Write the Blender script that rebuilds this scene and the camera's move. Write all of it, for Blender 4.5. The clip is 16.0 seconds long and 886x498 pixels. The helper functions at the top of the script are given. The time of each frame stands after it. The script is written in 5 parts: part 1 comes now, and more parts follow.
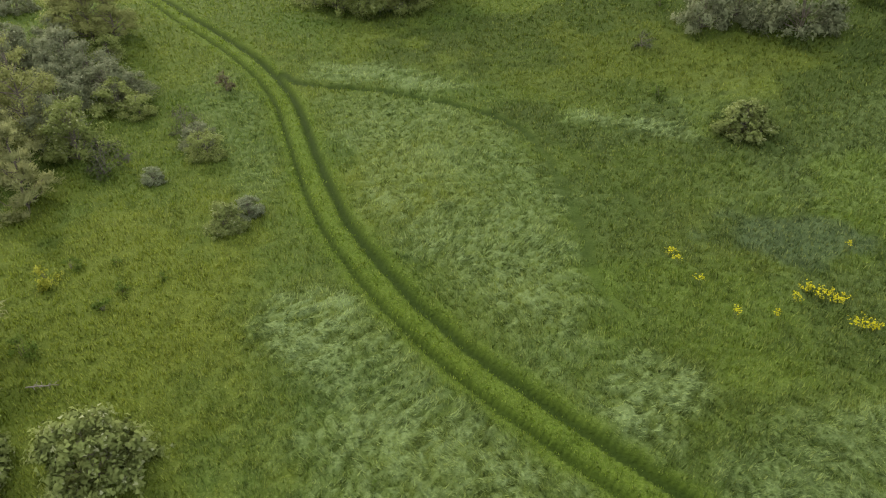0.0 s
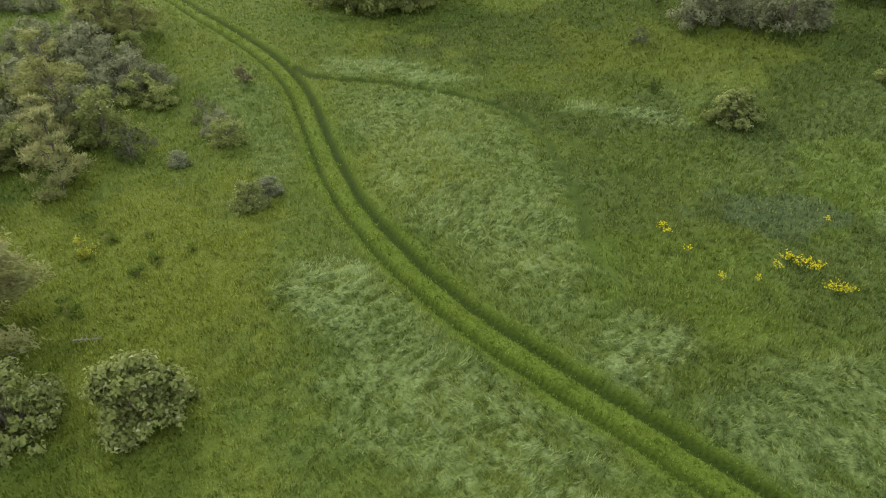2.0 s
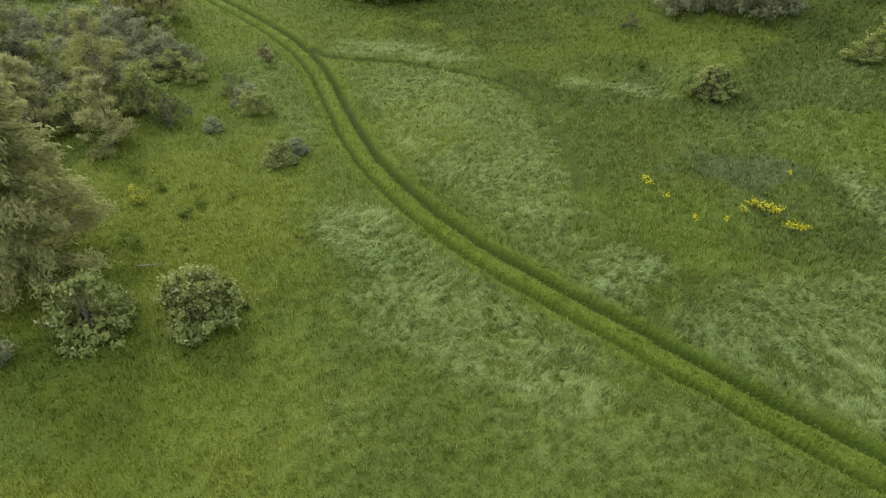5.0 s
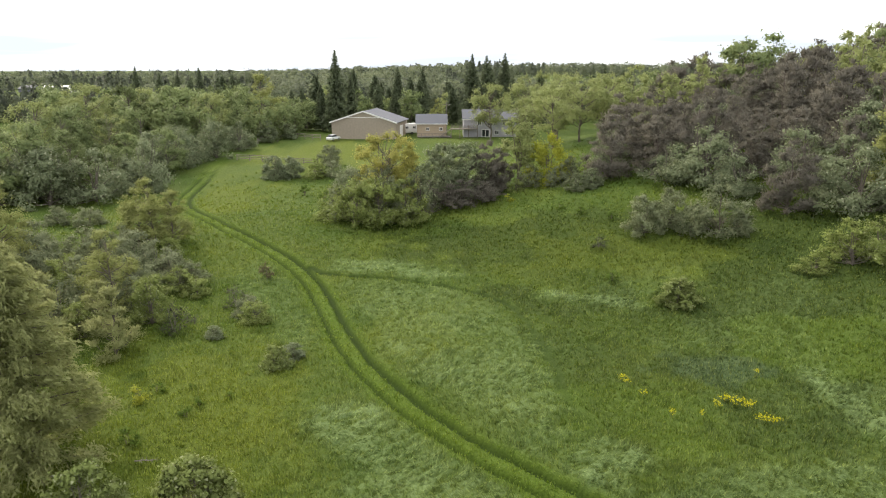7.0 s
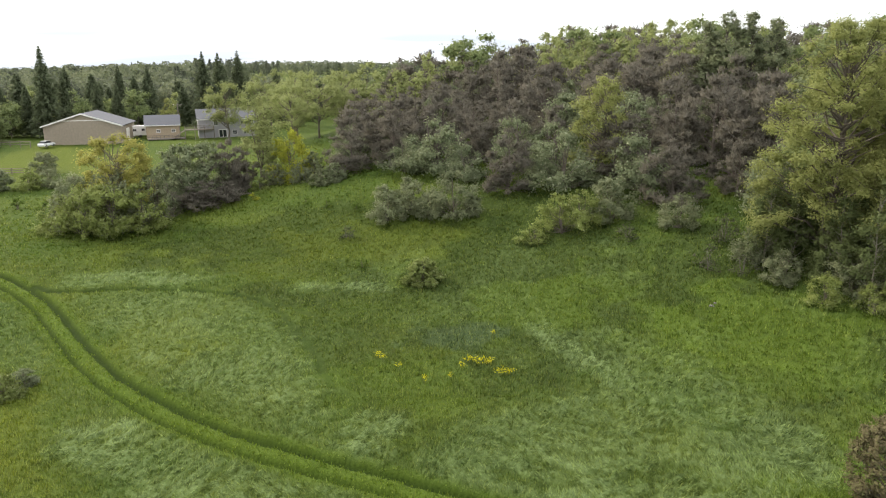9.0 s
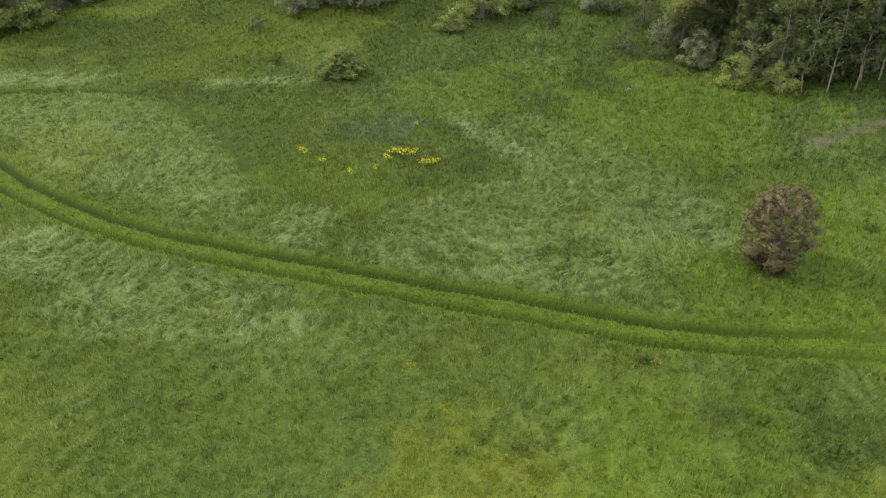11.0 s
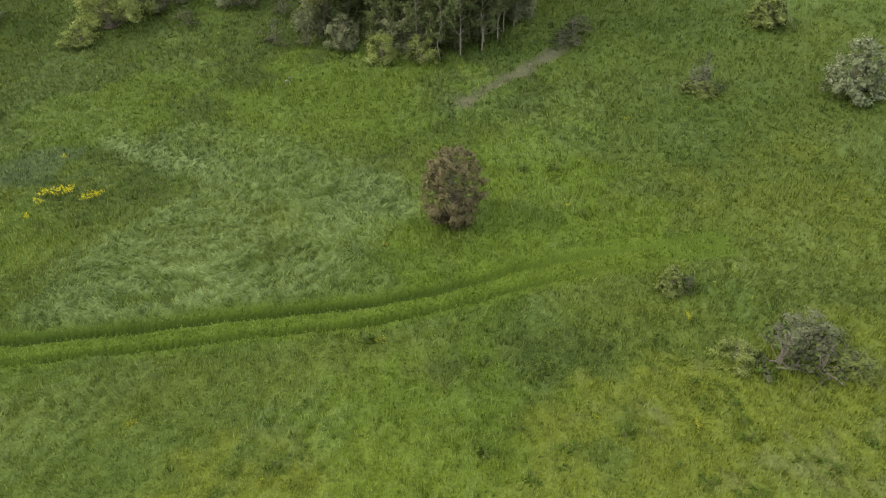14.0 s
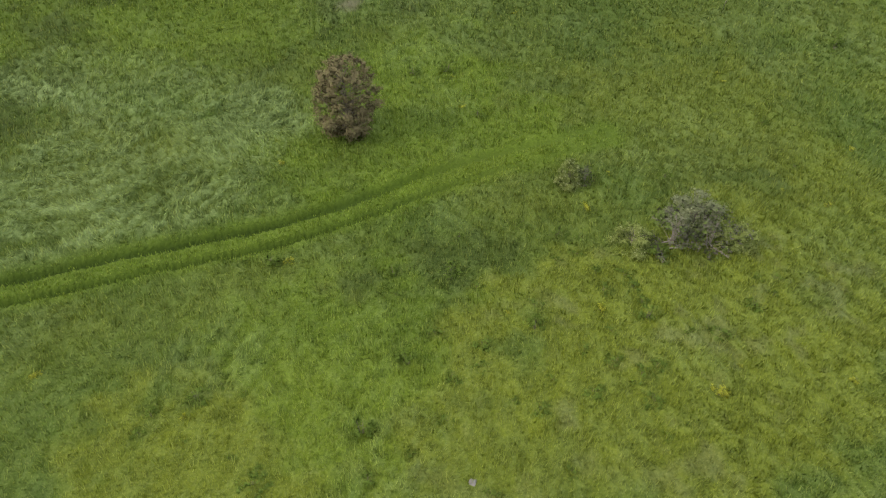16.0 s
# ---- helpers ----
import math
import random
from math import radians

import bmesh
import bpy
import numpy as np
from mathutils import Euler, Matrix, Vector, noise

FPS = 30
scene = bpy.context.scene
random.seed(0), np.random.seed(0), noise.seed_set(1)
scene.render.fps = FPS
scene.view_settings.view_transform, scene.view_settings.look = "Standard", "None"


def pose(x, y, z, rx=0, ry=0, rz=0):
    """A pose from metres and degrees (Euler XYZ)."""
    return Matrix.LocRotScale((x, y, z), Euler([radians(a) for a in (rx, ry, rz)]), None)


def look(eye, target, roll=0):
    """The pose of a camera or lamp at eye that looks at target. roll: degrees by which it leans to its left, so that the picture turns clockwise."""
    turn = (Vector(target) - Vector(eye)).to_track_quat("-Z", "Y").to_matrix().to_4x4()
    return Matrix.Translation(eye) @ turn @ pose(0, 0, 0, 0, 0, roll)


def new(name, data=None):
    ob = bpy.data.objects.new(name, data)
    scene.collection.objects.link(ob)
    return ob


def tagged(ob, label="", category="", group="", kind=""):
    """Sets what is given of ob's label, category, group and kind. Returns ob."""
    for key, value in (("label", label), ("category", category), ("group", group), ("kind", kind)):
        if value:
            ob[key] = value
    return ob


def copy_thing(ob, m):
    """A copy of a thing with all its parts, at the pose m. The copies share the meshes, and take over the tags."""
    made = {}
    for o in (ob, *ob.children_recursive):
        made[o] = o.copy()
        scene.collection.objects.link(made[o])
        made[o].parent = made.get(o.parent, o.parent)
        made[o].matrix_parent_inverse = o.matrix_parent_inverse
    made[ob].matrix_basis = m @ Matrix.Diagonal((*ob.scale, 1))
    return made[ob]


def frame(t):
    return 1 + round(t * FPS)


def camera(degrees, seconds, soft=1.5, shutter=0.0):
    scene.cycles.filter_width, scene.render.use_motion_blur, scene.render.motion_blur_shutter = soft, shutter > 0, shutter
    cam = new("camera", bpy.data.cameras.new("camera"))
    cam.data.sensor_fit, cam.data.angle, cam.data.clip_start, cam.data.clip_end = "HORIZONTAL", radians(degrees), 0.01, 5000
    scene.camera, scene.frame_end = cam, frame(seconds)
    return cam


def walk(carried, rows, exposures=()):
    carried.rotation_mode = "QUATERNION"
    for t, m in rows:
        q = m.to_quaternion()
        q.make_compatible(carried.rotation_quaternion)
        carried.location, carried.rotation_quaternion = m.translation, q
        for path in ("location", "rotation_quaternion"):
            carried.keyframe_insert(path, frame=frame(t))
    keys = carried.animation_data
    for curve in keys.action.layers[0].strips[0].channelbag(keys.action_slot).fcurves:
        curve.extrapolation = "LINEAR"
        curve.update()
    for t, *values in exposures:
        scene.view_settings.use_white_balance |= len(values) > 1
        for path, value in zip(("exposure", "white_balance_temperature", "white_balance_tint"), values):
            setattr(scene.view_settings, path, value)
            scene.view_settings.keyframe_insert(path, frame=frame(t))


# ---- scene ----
cam = camera(64.0, 16.0, soft=1.1)
PATH = [
    (0, (0.012, 0.032, 23.786), (-0.019, 1.706, 22.692), -0.6),
    (0.5, (-0.098, -0.18, 23.851), (-0.131, 1.495, 22.759), -0.6),
    (1, (-0.187, -0.915, 23.84), (-0.222, 0.766, 22.757), -0.6),
    (1.5, (-0.224, -2.302, 23.904), (-0.261, -0.621, 22.822), -0.7),
    (2, (-0.285, -3.83, 23.941), (-0.322, -2.149, 22.859), -0.6),
    (2.5, (-0.373, -5.261, 23.952), (-0.41, -3.58, 22.869), -0.5),
    (3, (-0.479, -6.553, 23.955), (-0.515, -4.872, 22.872), -0.5),
    (3.5, (-0.587, -7.811, 23.957), (-0.625, -6.129, 22.875), -0.5),
    (3.7, (-0.641, -8.296, 23.967), (-0.679, -6.614, 22.885), -0.4),
    (5.6, (-1.105, -12.260, 24.220), (-1.126, -10.571, 23.148), -0.3),
    (5.8, (-1.15, -12.675, 24.241), (-1.152, -10.944, 23.24), -0.2),
    (6, (-1.197, -13.084, 24.24), (-1.197, -11.279, 23.378), -0.1),
    (6.2, (-1.242, -13.495, 24.209), (-1.243, -11.633, 23.479), -0.5),
    (6.5, (-1.296, -14.102, 24.12), (-1.294, -12.183, 23.559), -0.1),
    (7, (-1.304, -15.035, 23.858), (-1.291, -13.098, 23.358), -0.1),
    (7.5, (-1.357, -15.757, 23.777), (-1.269, -13.823, 23.276), -0.2),
    (8, (-1.164, -16.453, 23.747), (-0.962, -14.529, 23.243), -0.2),
    (8.5, (-1.128, -17.035, 23.701), (-0.625, -15.167, 23.193), -0.3),
    (9, (-1.447, -17.174, 23.69), (-0.758, -15.366, 23.184), -0.2),
    (9.5, (-1.619, -17.265, 23.653), (-0.874, -15.478, 23.152), -0.2),
    (10, (-1.79, -17.458, 23.399), (-1.007, -15.713, 22.813), -0.0),
    (10.2, (-1.81, -17.458, 23.383), (-1.035, -15.763, 22.66), 0.2),
    (10.6, (-1.770, -17.440, 23.430), (-1.012, -15.851, 22.482), 0.2),
    (11, (-1.700, -17.410, 23.490), (-0.907, -15.892, 22.457), 0.1),
    (11.6, (-1.580, -17.340, 23.570), (-0.673, -15.905, 22.513), 0.1),
    (12.3, (-1.46, -17.266, 23.658), (-0.4, -15.94, 22.6), 0.0),
    (12.5, (-1.435, -17.268, 23.672), (-0.341, -15.97, 22.614), -0.0),
    (13, (-1.398, -17.264, 23.715), (-0.226, -16.036, 22.657), -0.1),
    (13.5, (-1.351, -17.257, 23.755), (-0.065, -16.147, 22.699), -0.0),
    (14, (-1.394, -17.125, 23.808), (0.002, -16.159, 22.751), -0.1),
    (14.5, (-1.488, -17.044, 23.833), (-0.034, -16.161, 22.781), 0.1),
    (15, (-1.536, -17.009, 23.824), (-0.056, -16.197, 22.751), 0.1),
    (15.5, (-1.474, -17.042, 23.853), (-0.077, -16.333, 22.61), 0.3),
    (16, (-1.278, -16.936, 23.973), (0.12, -16.284, 22.7), 0.1),
]
walk(cam, [(t, look(eye, target, roll)) for t, eye, target, roll in PATH], [(0.0, 0.52), (3.7, 0.52), (6.5, 0.66), (10.0, 0.64), (12.5, 0.64), (16.0, 0.55)])

# ---- light ----
SUN_UP, SUN_FROM = 36.0, (-0.62, 0.78)
world = bpy.data.worlds.new("sky")
scene.world = world
world.use_nodes = True
wt = world.node_tree
wt.nodes.clear()


def wnode(kind, **values):
    n = wt.nodes.new(kind)
    for k, v in values.items():
        n.inputs[k].default_value = v
    return n


w_out = wnode("ShaderNodeOutputWorld")
w_bg = wnode("ShaderNodeBackground", Strength=1.14)
w_sky = wnode("ShaderNodeTexSky")
w_sky.sky_type, w_sky.sun_disc = "NISHITA", False
w_sky.sun_elevation, w_sky.sun_rotation = radians(SUN_UP), math.atan2(SUN_FROM[0], SUN_FROM[1])
w_gain = wnode("ShaderNodeVectorMath")
w_gain.operation = "SCALE"
w_gain.inputs["Scale"].default_value = 0.1
w_co = wnode("ShaderNodeTexCoord")
w_map = wnode("ShaderNodeMapping", Scale=(1.0, 1.0, 5.0), Location=(0.35, 0.1, 0.4))
w_noise = wnode("ShaderNodeTexNoise", Scale=1.6, Detail=5.0, Roughness=0.5)
w_ramp = wnode("ShaderNodeMapRange")
for k, v in zip(("From Min", "From Max", "To Min", "To Max"), (0.38, 0.5, 0.7, 1.0)):
    w_ramp.inputs[k].default_value = v
w_mix = wnode("ShaderNodeMix")
w_mix.data_type = "RGBA"
w_mix.inputs["B"].default_value = (1.1, 1.09, 1.08, 1)
w_band = wnode("ShaderNodeTexNoise", Scale=1.7, Detail=4.0, Roughness=0.5)
w_shift = wnode("ShaderNodeMapping", Scale=(1.0, 1.0, 14.0), Location=(0.2, 0.6, 0.1))
w_veil = wnode("ShaderNodeMapRange")
w_low = wnode("ShaderNodeMapRange")
w_part = wnode("ShaderNodeSeparateXYZ")
w_both = wnode("ShaderNodeMath")
w_both.operation = "MULTIPLY"
for node, span in ((w_veil, (0.28, 0.55, 0.0, 0.9)), (w_low, (0.035, 0.085, 1.0, 0.0))):
    for k, v in zip(("From Min", "From Max", "To Min", "To Max"), span):
        node.inputs[k].default_value = v
w_cloud = wnode("ShaderNodeMix")
w_cloud.data_type = "RGBA"
w_cloud.inputs["B"].default_value = (0.45, 0.5, 0.58, 1)
for a, b in ((w_co.outputs["Generated"], w_shift.inputs["Vector"]), (w_shift.outputs["Vector"], w_band.inputs["Vector"]), (w_band.outputs["Fac"], w_veil.inputs["Value"]), (w_co.outputs["Generated"], w_part.inputs["Vector"]),
             (w_part.outputs["Z"], w_low.inputs["Value"]), (w_veil.outputs["Result"], w_both.inputs[0]), (w_low.outputs["Result"], w_both.inputs[1]), (w_both.outputs["Value"], w_cloud.inputs["Factor"]), (w_mix.outputs["Result"], w_cloud.inputs["A"])):
    wt.links.new(a, b)
wt.links.new(w_co.outputs["Generated"], w_map.inputs["Vector"])
wt.links.new(w_map.outputs["Vector"], w_noise.inputs["Vector"])
wt.links.new(w_noise.outputs["Fac"], w_ramp.inputs["Value"])
wt.links.new(w_ramp.outputs["Result"], w_mix.inputs["Factor"])
wt.links.new(w_sky.outputs["Color"], w_gain.inputs[0])
wt.links.new(w_gain.outputs["Vector"], w_mix.inputs["A"])
wt.links.new(w_cloud.outputs["Result"], w_bg.inputs["Color"])
wt.links.new(w_bg.outputs["Background"], w_out.inputs["Surface"])

sun = new("sun", bpy.data.lights.new("sun", "SUN"))
sun.data.energy, sun.data.angle, sun.data.color = 2.2, radians(9), (1.0, 0.88, 0.66)
sun.matrix_world = look((0, 0, 0), (-SUN_FROM[0], -SUN_FROM[1], -math.tan(radians(SUN_UP))))


# ---- materials ----
class Nodes:
    """A new node material and short ways to fill it."""

    def __init__(self, name):
        self.mat = bpy.data.materials.new(name)
        self.mat.use_nodes = True
        self.t = self.mat.node_tree
        self.t.nodes.clear()
        self.out = self.t.nodes.new("ShaderNodeOutputMaterial")

    def add(self, kind, **values):
        n = self.t.nodes.new("ShaderNode" + kind)
        for k, v in values.items():
            k = k.replace("_", " ")
            if isinstance(v, bpy.types.NodeSocket):
                self.t.links.new(v, n.inputs[k])
            else:
                n.inputs[k].default_value = v
        return n

    def mix(self, f, a, b, how="MIX"):
        n = self.t.nodes.new("ShaderNodeMix")
        n.data_type, n.blend_type = "RGBA", how
        for k, v in ((0, f), (6, a), (7, b)):
            if isinstance(v, bpy.types.NodeSocket):
                self.t.links.new(v, n.inputs[k])
            else:
                n.inputs[k].default_value = (*v, 1) if isinstance(v, tuple) else v
        return n.outputs[2]

    def span(self, v, a, b, c=0.0, d=1.0):
        n = self.add("MapRange", Value=v)
        for k, x in zip(("From Min", "From Max", "To Min", "To Max"), (a, b, c, d)):
            n.inputs[k].default_value = x
        return n.outputs["Result"]

    def times(self, a, b):
        n = self.t.nodes.new("ShaderNodeMath")
        n.operation = "MULTIPLY"
        for k, v in ((0, a), (1, b)):
            if isinstance(v, bpy.types.NodeSocket):
                self.t.links.new(v, n.inputs[k])
            else:
                n.inputs[k].default_value = v
        return n.outputs[0]

    def where(self):
        return self.add("NewGeometry").outputs["Position"]

    def local(self):
        return self.add("TexCoord").outputs["Object"]

    def noise(self, at, scale, detail=3.0):
        return self.add("TexNoise", Vector=at, Scale=scale, Detail=detail).outputs["Fac"]

    def attr(self, name):
        n = self.add("Attribute")
        n.attribute_name = name
        return n.outputs["Fac"]

    def finish(self, shader):
        self.t.links.new(shader, self.out.inputs["Surface"])
        return self.mat


def plain(name, colour, rough=0.7, metal=0.0, grain=8.0, spread=0.25, bump=0.02):
    """A painted, mineral or metal surface with grain and blotches."""
    n = Nodes(name)
    at = n.local()
    c = n.mix(n.noise(at, grain, 4), tuple(v * (1 - spread) for v in colour), tuple(min(1, v * (1 + spread)) for v in colour))
    c = n.mix(n.times(n.noise(at, grain * 0.12, 2), 0.3), c, tuple(v * 0.6 for v in colour))
    b = n.add("Bump", Height=n.noise(at, grain * 3), Strength=0.3, Distance=bump)
    p = n.add("BsdfPrincipled", Base_Color=c, Roughness=rough, Metallic=metal, Normal=b.outputs["Normal"])
    return n.finish(p.outputs["BSDF"])


def leaf(name, dark, light, through_light=0.35, tip=None, tips=0.0):
    """Foliage: each leaf has its own tint, some are of another colour (blossom, dead wood)."""
    n = Nodes(name)
    r = n.add("NewGeometry").outputs["Random Per Island"]
    whole = n.add("ObjectInfo").outputs["Random"]
    c = n.mix(n.span(r, 0.0, 1.0, 0.22, 0.82), dark, light)
    c = n.mix(n.span(whole, 0.0, 1.0, 0.0, 0.55), c, tuple(0.62 * a + 0.2 * b for a, b in zip(dark, light)))
    c = n.mix(n.span(n.noise(n.local(), 0.7, 2), 0.35, 0.7, 0, 0.4), c, tuple(v * 1.15 for v in light))
    if tip:
        pick = n.add("TexWhiteNoise")
        pick.noise_dimensions = "1D"
        n.t.links.new(r, pick.inputs["W"])
        c = n.mix(n.span(pick.outputs["Value"], 1 - tips - 0.02, 1 - tips), c, tip)
    d = n.add("BsdfPrincipled", Base_Color=c, Roughness=0.6)
    d.inputs["Specular IOR Level"].default_value = 0.06
    tr = n.add("BsdfTranslucent", Color=c)
    m = n.add("MixShader", Fac=min(0.55, through_light + 0.12))
    n.t.links.new(d.outputs["BSDF"], m.inputs[1])
    n.t.links.new(tr.outputs["BSDF"], m.inputs[2])
    return n.finish(m.outputs["Shader"])


def meadow(name, blades):
    """Meadow green, shared by the soil sheet and the blades: laid pale grass, lush track sides, dry and weedy parts,
    some shade and sunlight painted in.
    """
    n = Nodes(name)
    at = n.where()
    big, mid = n.noise(at, 0.09, 3), n.noise(at, 0.7, 4)
    c = n.mix(n.span(big, 0.35, 0.65), (0.066, 0.112, 0.018), (0.104, 0.142, 0.021))
    c = n.mix(n.span(mid, 0.4, 0.7, 0, 0.3), c, (0.045, 0.082, 0.012))
    c = n.mix(n.span(n.noise(at, 1.9, 3), 0.5, 0.68, 0, 0.22), c, n.mix(0.6, c, (0.025, 0.05, 0.008)))
    # dark grass, and shade by the rise and the maples put into the colour
    c = n.mix(n.attr("deep"), c, n.mix(mid, (0.041, 0.068, 0.0095), (0.032, 0.054, 0.008)))
    # yellowed grass, and sunshine on the barn lawn put into the colour
    c = n.mix(n.attr("dry_lit"), c, n.mix(mid, (0.15, 0.185, 0.017), (0.115, 0.145, 0.018)))
    c = n.mix(n.attr("lush"), c, n.mix(mid, (0.085, 0.145, 0.012), (0.125, 0.19, 0.015)))
    c = n.mix(n.attr("weed"), c, n.mix(mid, (0.035, 0.066, 0.028), (0.075, 0.11, 0.055)))
    fibre = n.add("TexNoise", Vector=at, Scale=2.6, Detail=5.0, Distortion=1.2).outputs["Fac"]
    c = n.mix(n.times(n.attr("pale"), n.span(fibre, 0.35, 0.6, 0.4, 1.0)), c, (0.182, 0.255, 0.114))
    # trodden grass, with the shade between tall blades put into the rut colour
    c = n.mix(n.attr("trod_shade"), c, n.mix(fibre, (0.014, 0.028, 0.004), (0.028, 0.052, 0.007)))
    c = n.mix(n.attr("bare"), c, n.mix(fibre, (0.085, 0.08, 0.065), (0.165, 0.155, 0.132)))
    if blades:
        r = n.add("NewGeometry").outputs["Random Per Island"]
        c = n.mix(n.span(r, 0.55, 1, 0.0, 1.0), c, n.mix(0.36, c, (0.29, 0.33, 0.1)))
        c = n.mix(n.span(r, 0.42, 0.0, 0.0, 1.0), c, n.mix(0.36, c, (0.012, 0.028, 0.004)))
        c = n.mix(1.0, c, (1.36, 1.33, 1.14), "MULTIPLY")
        d = n.add("BsdfPrincipled", Base_Color=c, Roughness=0.6)
        d.inputs["Specular IOR Level"].default_value = 0.2
        tr = n.add("BsdfTranslucent", Color=c)
        m = n.add("MixShader", Fac=0.5)
        n.t.links.new(d.outputs["BSDF"], m.inputs[1])
        n.t.links.new(tr.outputs["BSDF"], m.inputs[2])
        return n.finish(m.outputs["Shader"])
    c = n.mix(1.0, c, (0.76, 0.76, 0.66), "MULTIPLY")
    c = n.mix(n.span(n.noise(at, 7.0, 6), 0.38, 0.62, 0, 0.5), c, n.mix(0.65, c, (0.02, 0.04, 0.006)))
    c = n.mix(n.times(n.span(n.noise(at, 16.0, 3), 0.5, 0.7, 0, 0.5), n.span(n.attr("trod_shade"), 0.0, 0.5, 1.0, 0.0)), c, n.mix(0.4, c, (0.3, 0.34, 0.14)))
    b = n.add("Bump", Height=n.noise(at, 6.0, 6), Strength=0.8, Distance=0.15)
    d = n.add("BsdfPrincipled", Base_Color=c, Roughness=0.9, Normal=b.outputs["Normal"])
    d.inputs["Specular IOR Level"].default_value = 0.1
    return n.finish(d.outputs["BSDF"])


M_SOIL, M_BLADE = meadow("meadow_ground", False), meadow("meadow_blades", True)
M_BARK = plain("bark", (0.13, 0.11, 0.09), 0.9, grain=5)
M_PALEBARK = plain("pale_bark", (0.19, 0.175, 0.14), 0.9, grain=5)
M_TWIG = plain("dead_twig", (0.19, 0.17, 0.15), 0.9, grain=9)
# M_GREEN, M_OLIVE and M_WILLOW carry extra blue that paints in haze
M_GREEN = leaf("green_leaves", (0.115, 0.155, 0.065), (0.28, 0.335, 0.145), 0.3)
M_YELLOW = leaf("yellow_green_leaves", (0.15, 0.178, 0.058), (0.37, 0.392, 0.145), 0.35)
M_SPRING = leaf("spring_leaves", (0.175, 0.21, 0.08), (0.41, 0.45, 0.19), 0.35)
M_BRIGHT = leaf("fresh_yellow_leaves", (0.2, 0.235, 0.03), (0.46, 0.47, 0.07), 0.4)
M_OLIVE = leaf("grey_green_leaves", (0.115, 0.138, 0.078), (0.27, 0.3, 0.17), 0.3, (0.3, 0.32, 0.2), 0.05)
M_WILLOW = leaf("willow_leaves", (0.115, 0.145, 0.082), (0.28, 0.32, 0.185), 0.3, (0.38, 0.4, 0.27), 0.05)
M_GOLD = leaf("golden_leaves", (0.2, 0.205, 0.05), (0.52, 0.5, 0.15), 0.4)
M_BLOSSOM = leaf("blossoming_leaves", (0.092, 0.13, 0.032), (0.31, 0.36, 0.115), 0.25, (0.36, 0.39, 0.2), 0.04)
M_PINE = leaf("brownish_needles", (0.115, 0.107, 0.09), (0.235, 0.22, 0.18), 0.4)
M_PINEGREEN = leaf("olive_needles", (0.17, 0.19, 0.075), (0.4, 0.42, 0.19), 0.5)
M_SPRUCE = leaf("spruce_needles", (0.065, 0.085, 0.055), (0.16, 0.19, 0.105), 0.25)
M_RED = leaf("red_brown_leaves", (0.082, 0.072, 0.042), (0.185, 0.16, 0.088), 0.2, (0.17, 0.175, 0.075), 0.15)
M_LILAC = leaf("grey_lilac_leaves", (0.06, 0.06, 0.048), (0.125, 0.124, 0.09), 0.2, (0.1, 0.14, 0.038), 0.45)
M_HERB = leaf("weed_leaves", (0.06, 0.105, 0.018), (0.15, 0.215, 0.04), 0.3)
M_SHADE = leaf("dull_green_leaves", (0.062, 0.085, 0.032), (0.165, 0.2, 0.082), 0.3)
M_ROUND = leaf("bush_leaves", (0.085, 0.115, 0.032), (0.27, 0.32, 0.105), 0.25, (0.34, 0.37, 0.2), 0.06)
M_FLOWER = leaf("yellow_flowers", (0.42, 0.4, 0.014), (0.58, 0.54, 0.022), 0.2)


def far_leaf():
    """Distant woods, each tree between dark conifer and light broadleaf green, both lightened and greyed to paint in
    haze.
    """
    n = Nodes("far_woods")
    r = n.add("NewGeometry").outputs["Random Per Island"]
    c = n.mix(n.attr("tint"), (0.07, 0.085, 0.066), (0.2, 0.23, 0.13))
    c = n.mix(n.times(r, 0.35), c, n.mix(0.5, c, (0.02, 0.03, 0.02)))
    m = n.add("MixShader", Fac=0.5)
    n.t.links.new(n.add("BsdfPrincipled", Base_Color=c, Roughness=0.8).outputs["BSDF"], m.inputs[1])
    n.t.links.new(n.add("BsdfTranslucent", Color=c).outputs["BSDF"], m.inputs[2])
    return n.finish(m.outputs["Shader"])


M_FAR = far_leaf()
M_STONE = plain("field_stone", (0.16, 0.155, 0.145), 0.85, grain=6)
M_TAN = plain("tan_siding", (0.3, 0.255, 0.205), 0.7, grain=2)
M_CREAM = plain("cream_siding", (0.36, 0.29, 0.205), 0.7, grain=2)
M_WHITE = plain("white_paint", (0.78, 0.77, 0.76), 0.6, grain=3, spread=0.06)
M_LAVENDER = plain("pale_grey_siding", (0.37, 0.365, 0.4), 0.7, grain=2, spread=0.1)
M_ROOF = plain("grey_shingles", (0.115, 0.12, 0.14), 0.8, grain=5)
M_WOOD = plain("weathered_wood", (0.19, 0.165, 0.145), 0.9, grain=6)
M_DARK = plain("dark_rubber", (0.03, 0.03, 0.03), 0.7, grain=5)
M_METAL = plain("galvanised_metal", (0.45, 0.46, 0.48), 0.4, 0.9, grain=6)
M_CAR = plain("white_car_paint", (0.75, 0.76, 0.8), 0.25, grain=2, spread=0.03)
glass = Nodes("window_glass")
M_GLASS = glass.finish(glass.add("BsdfPrincipled", Base_Color=(0.03, 0.035, 0.04, 1), Roughness=0.06).outputs["BSDF"])


# ---- the lie of the land ----
def sstep(a, b, x):
    t = np.clip((np.asarray(x, float) - a) / (b - a), 0, 1)
    return t * t * (3 - 2 * t)


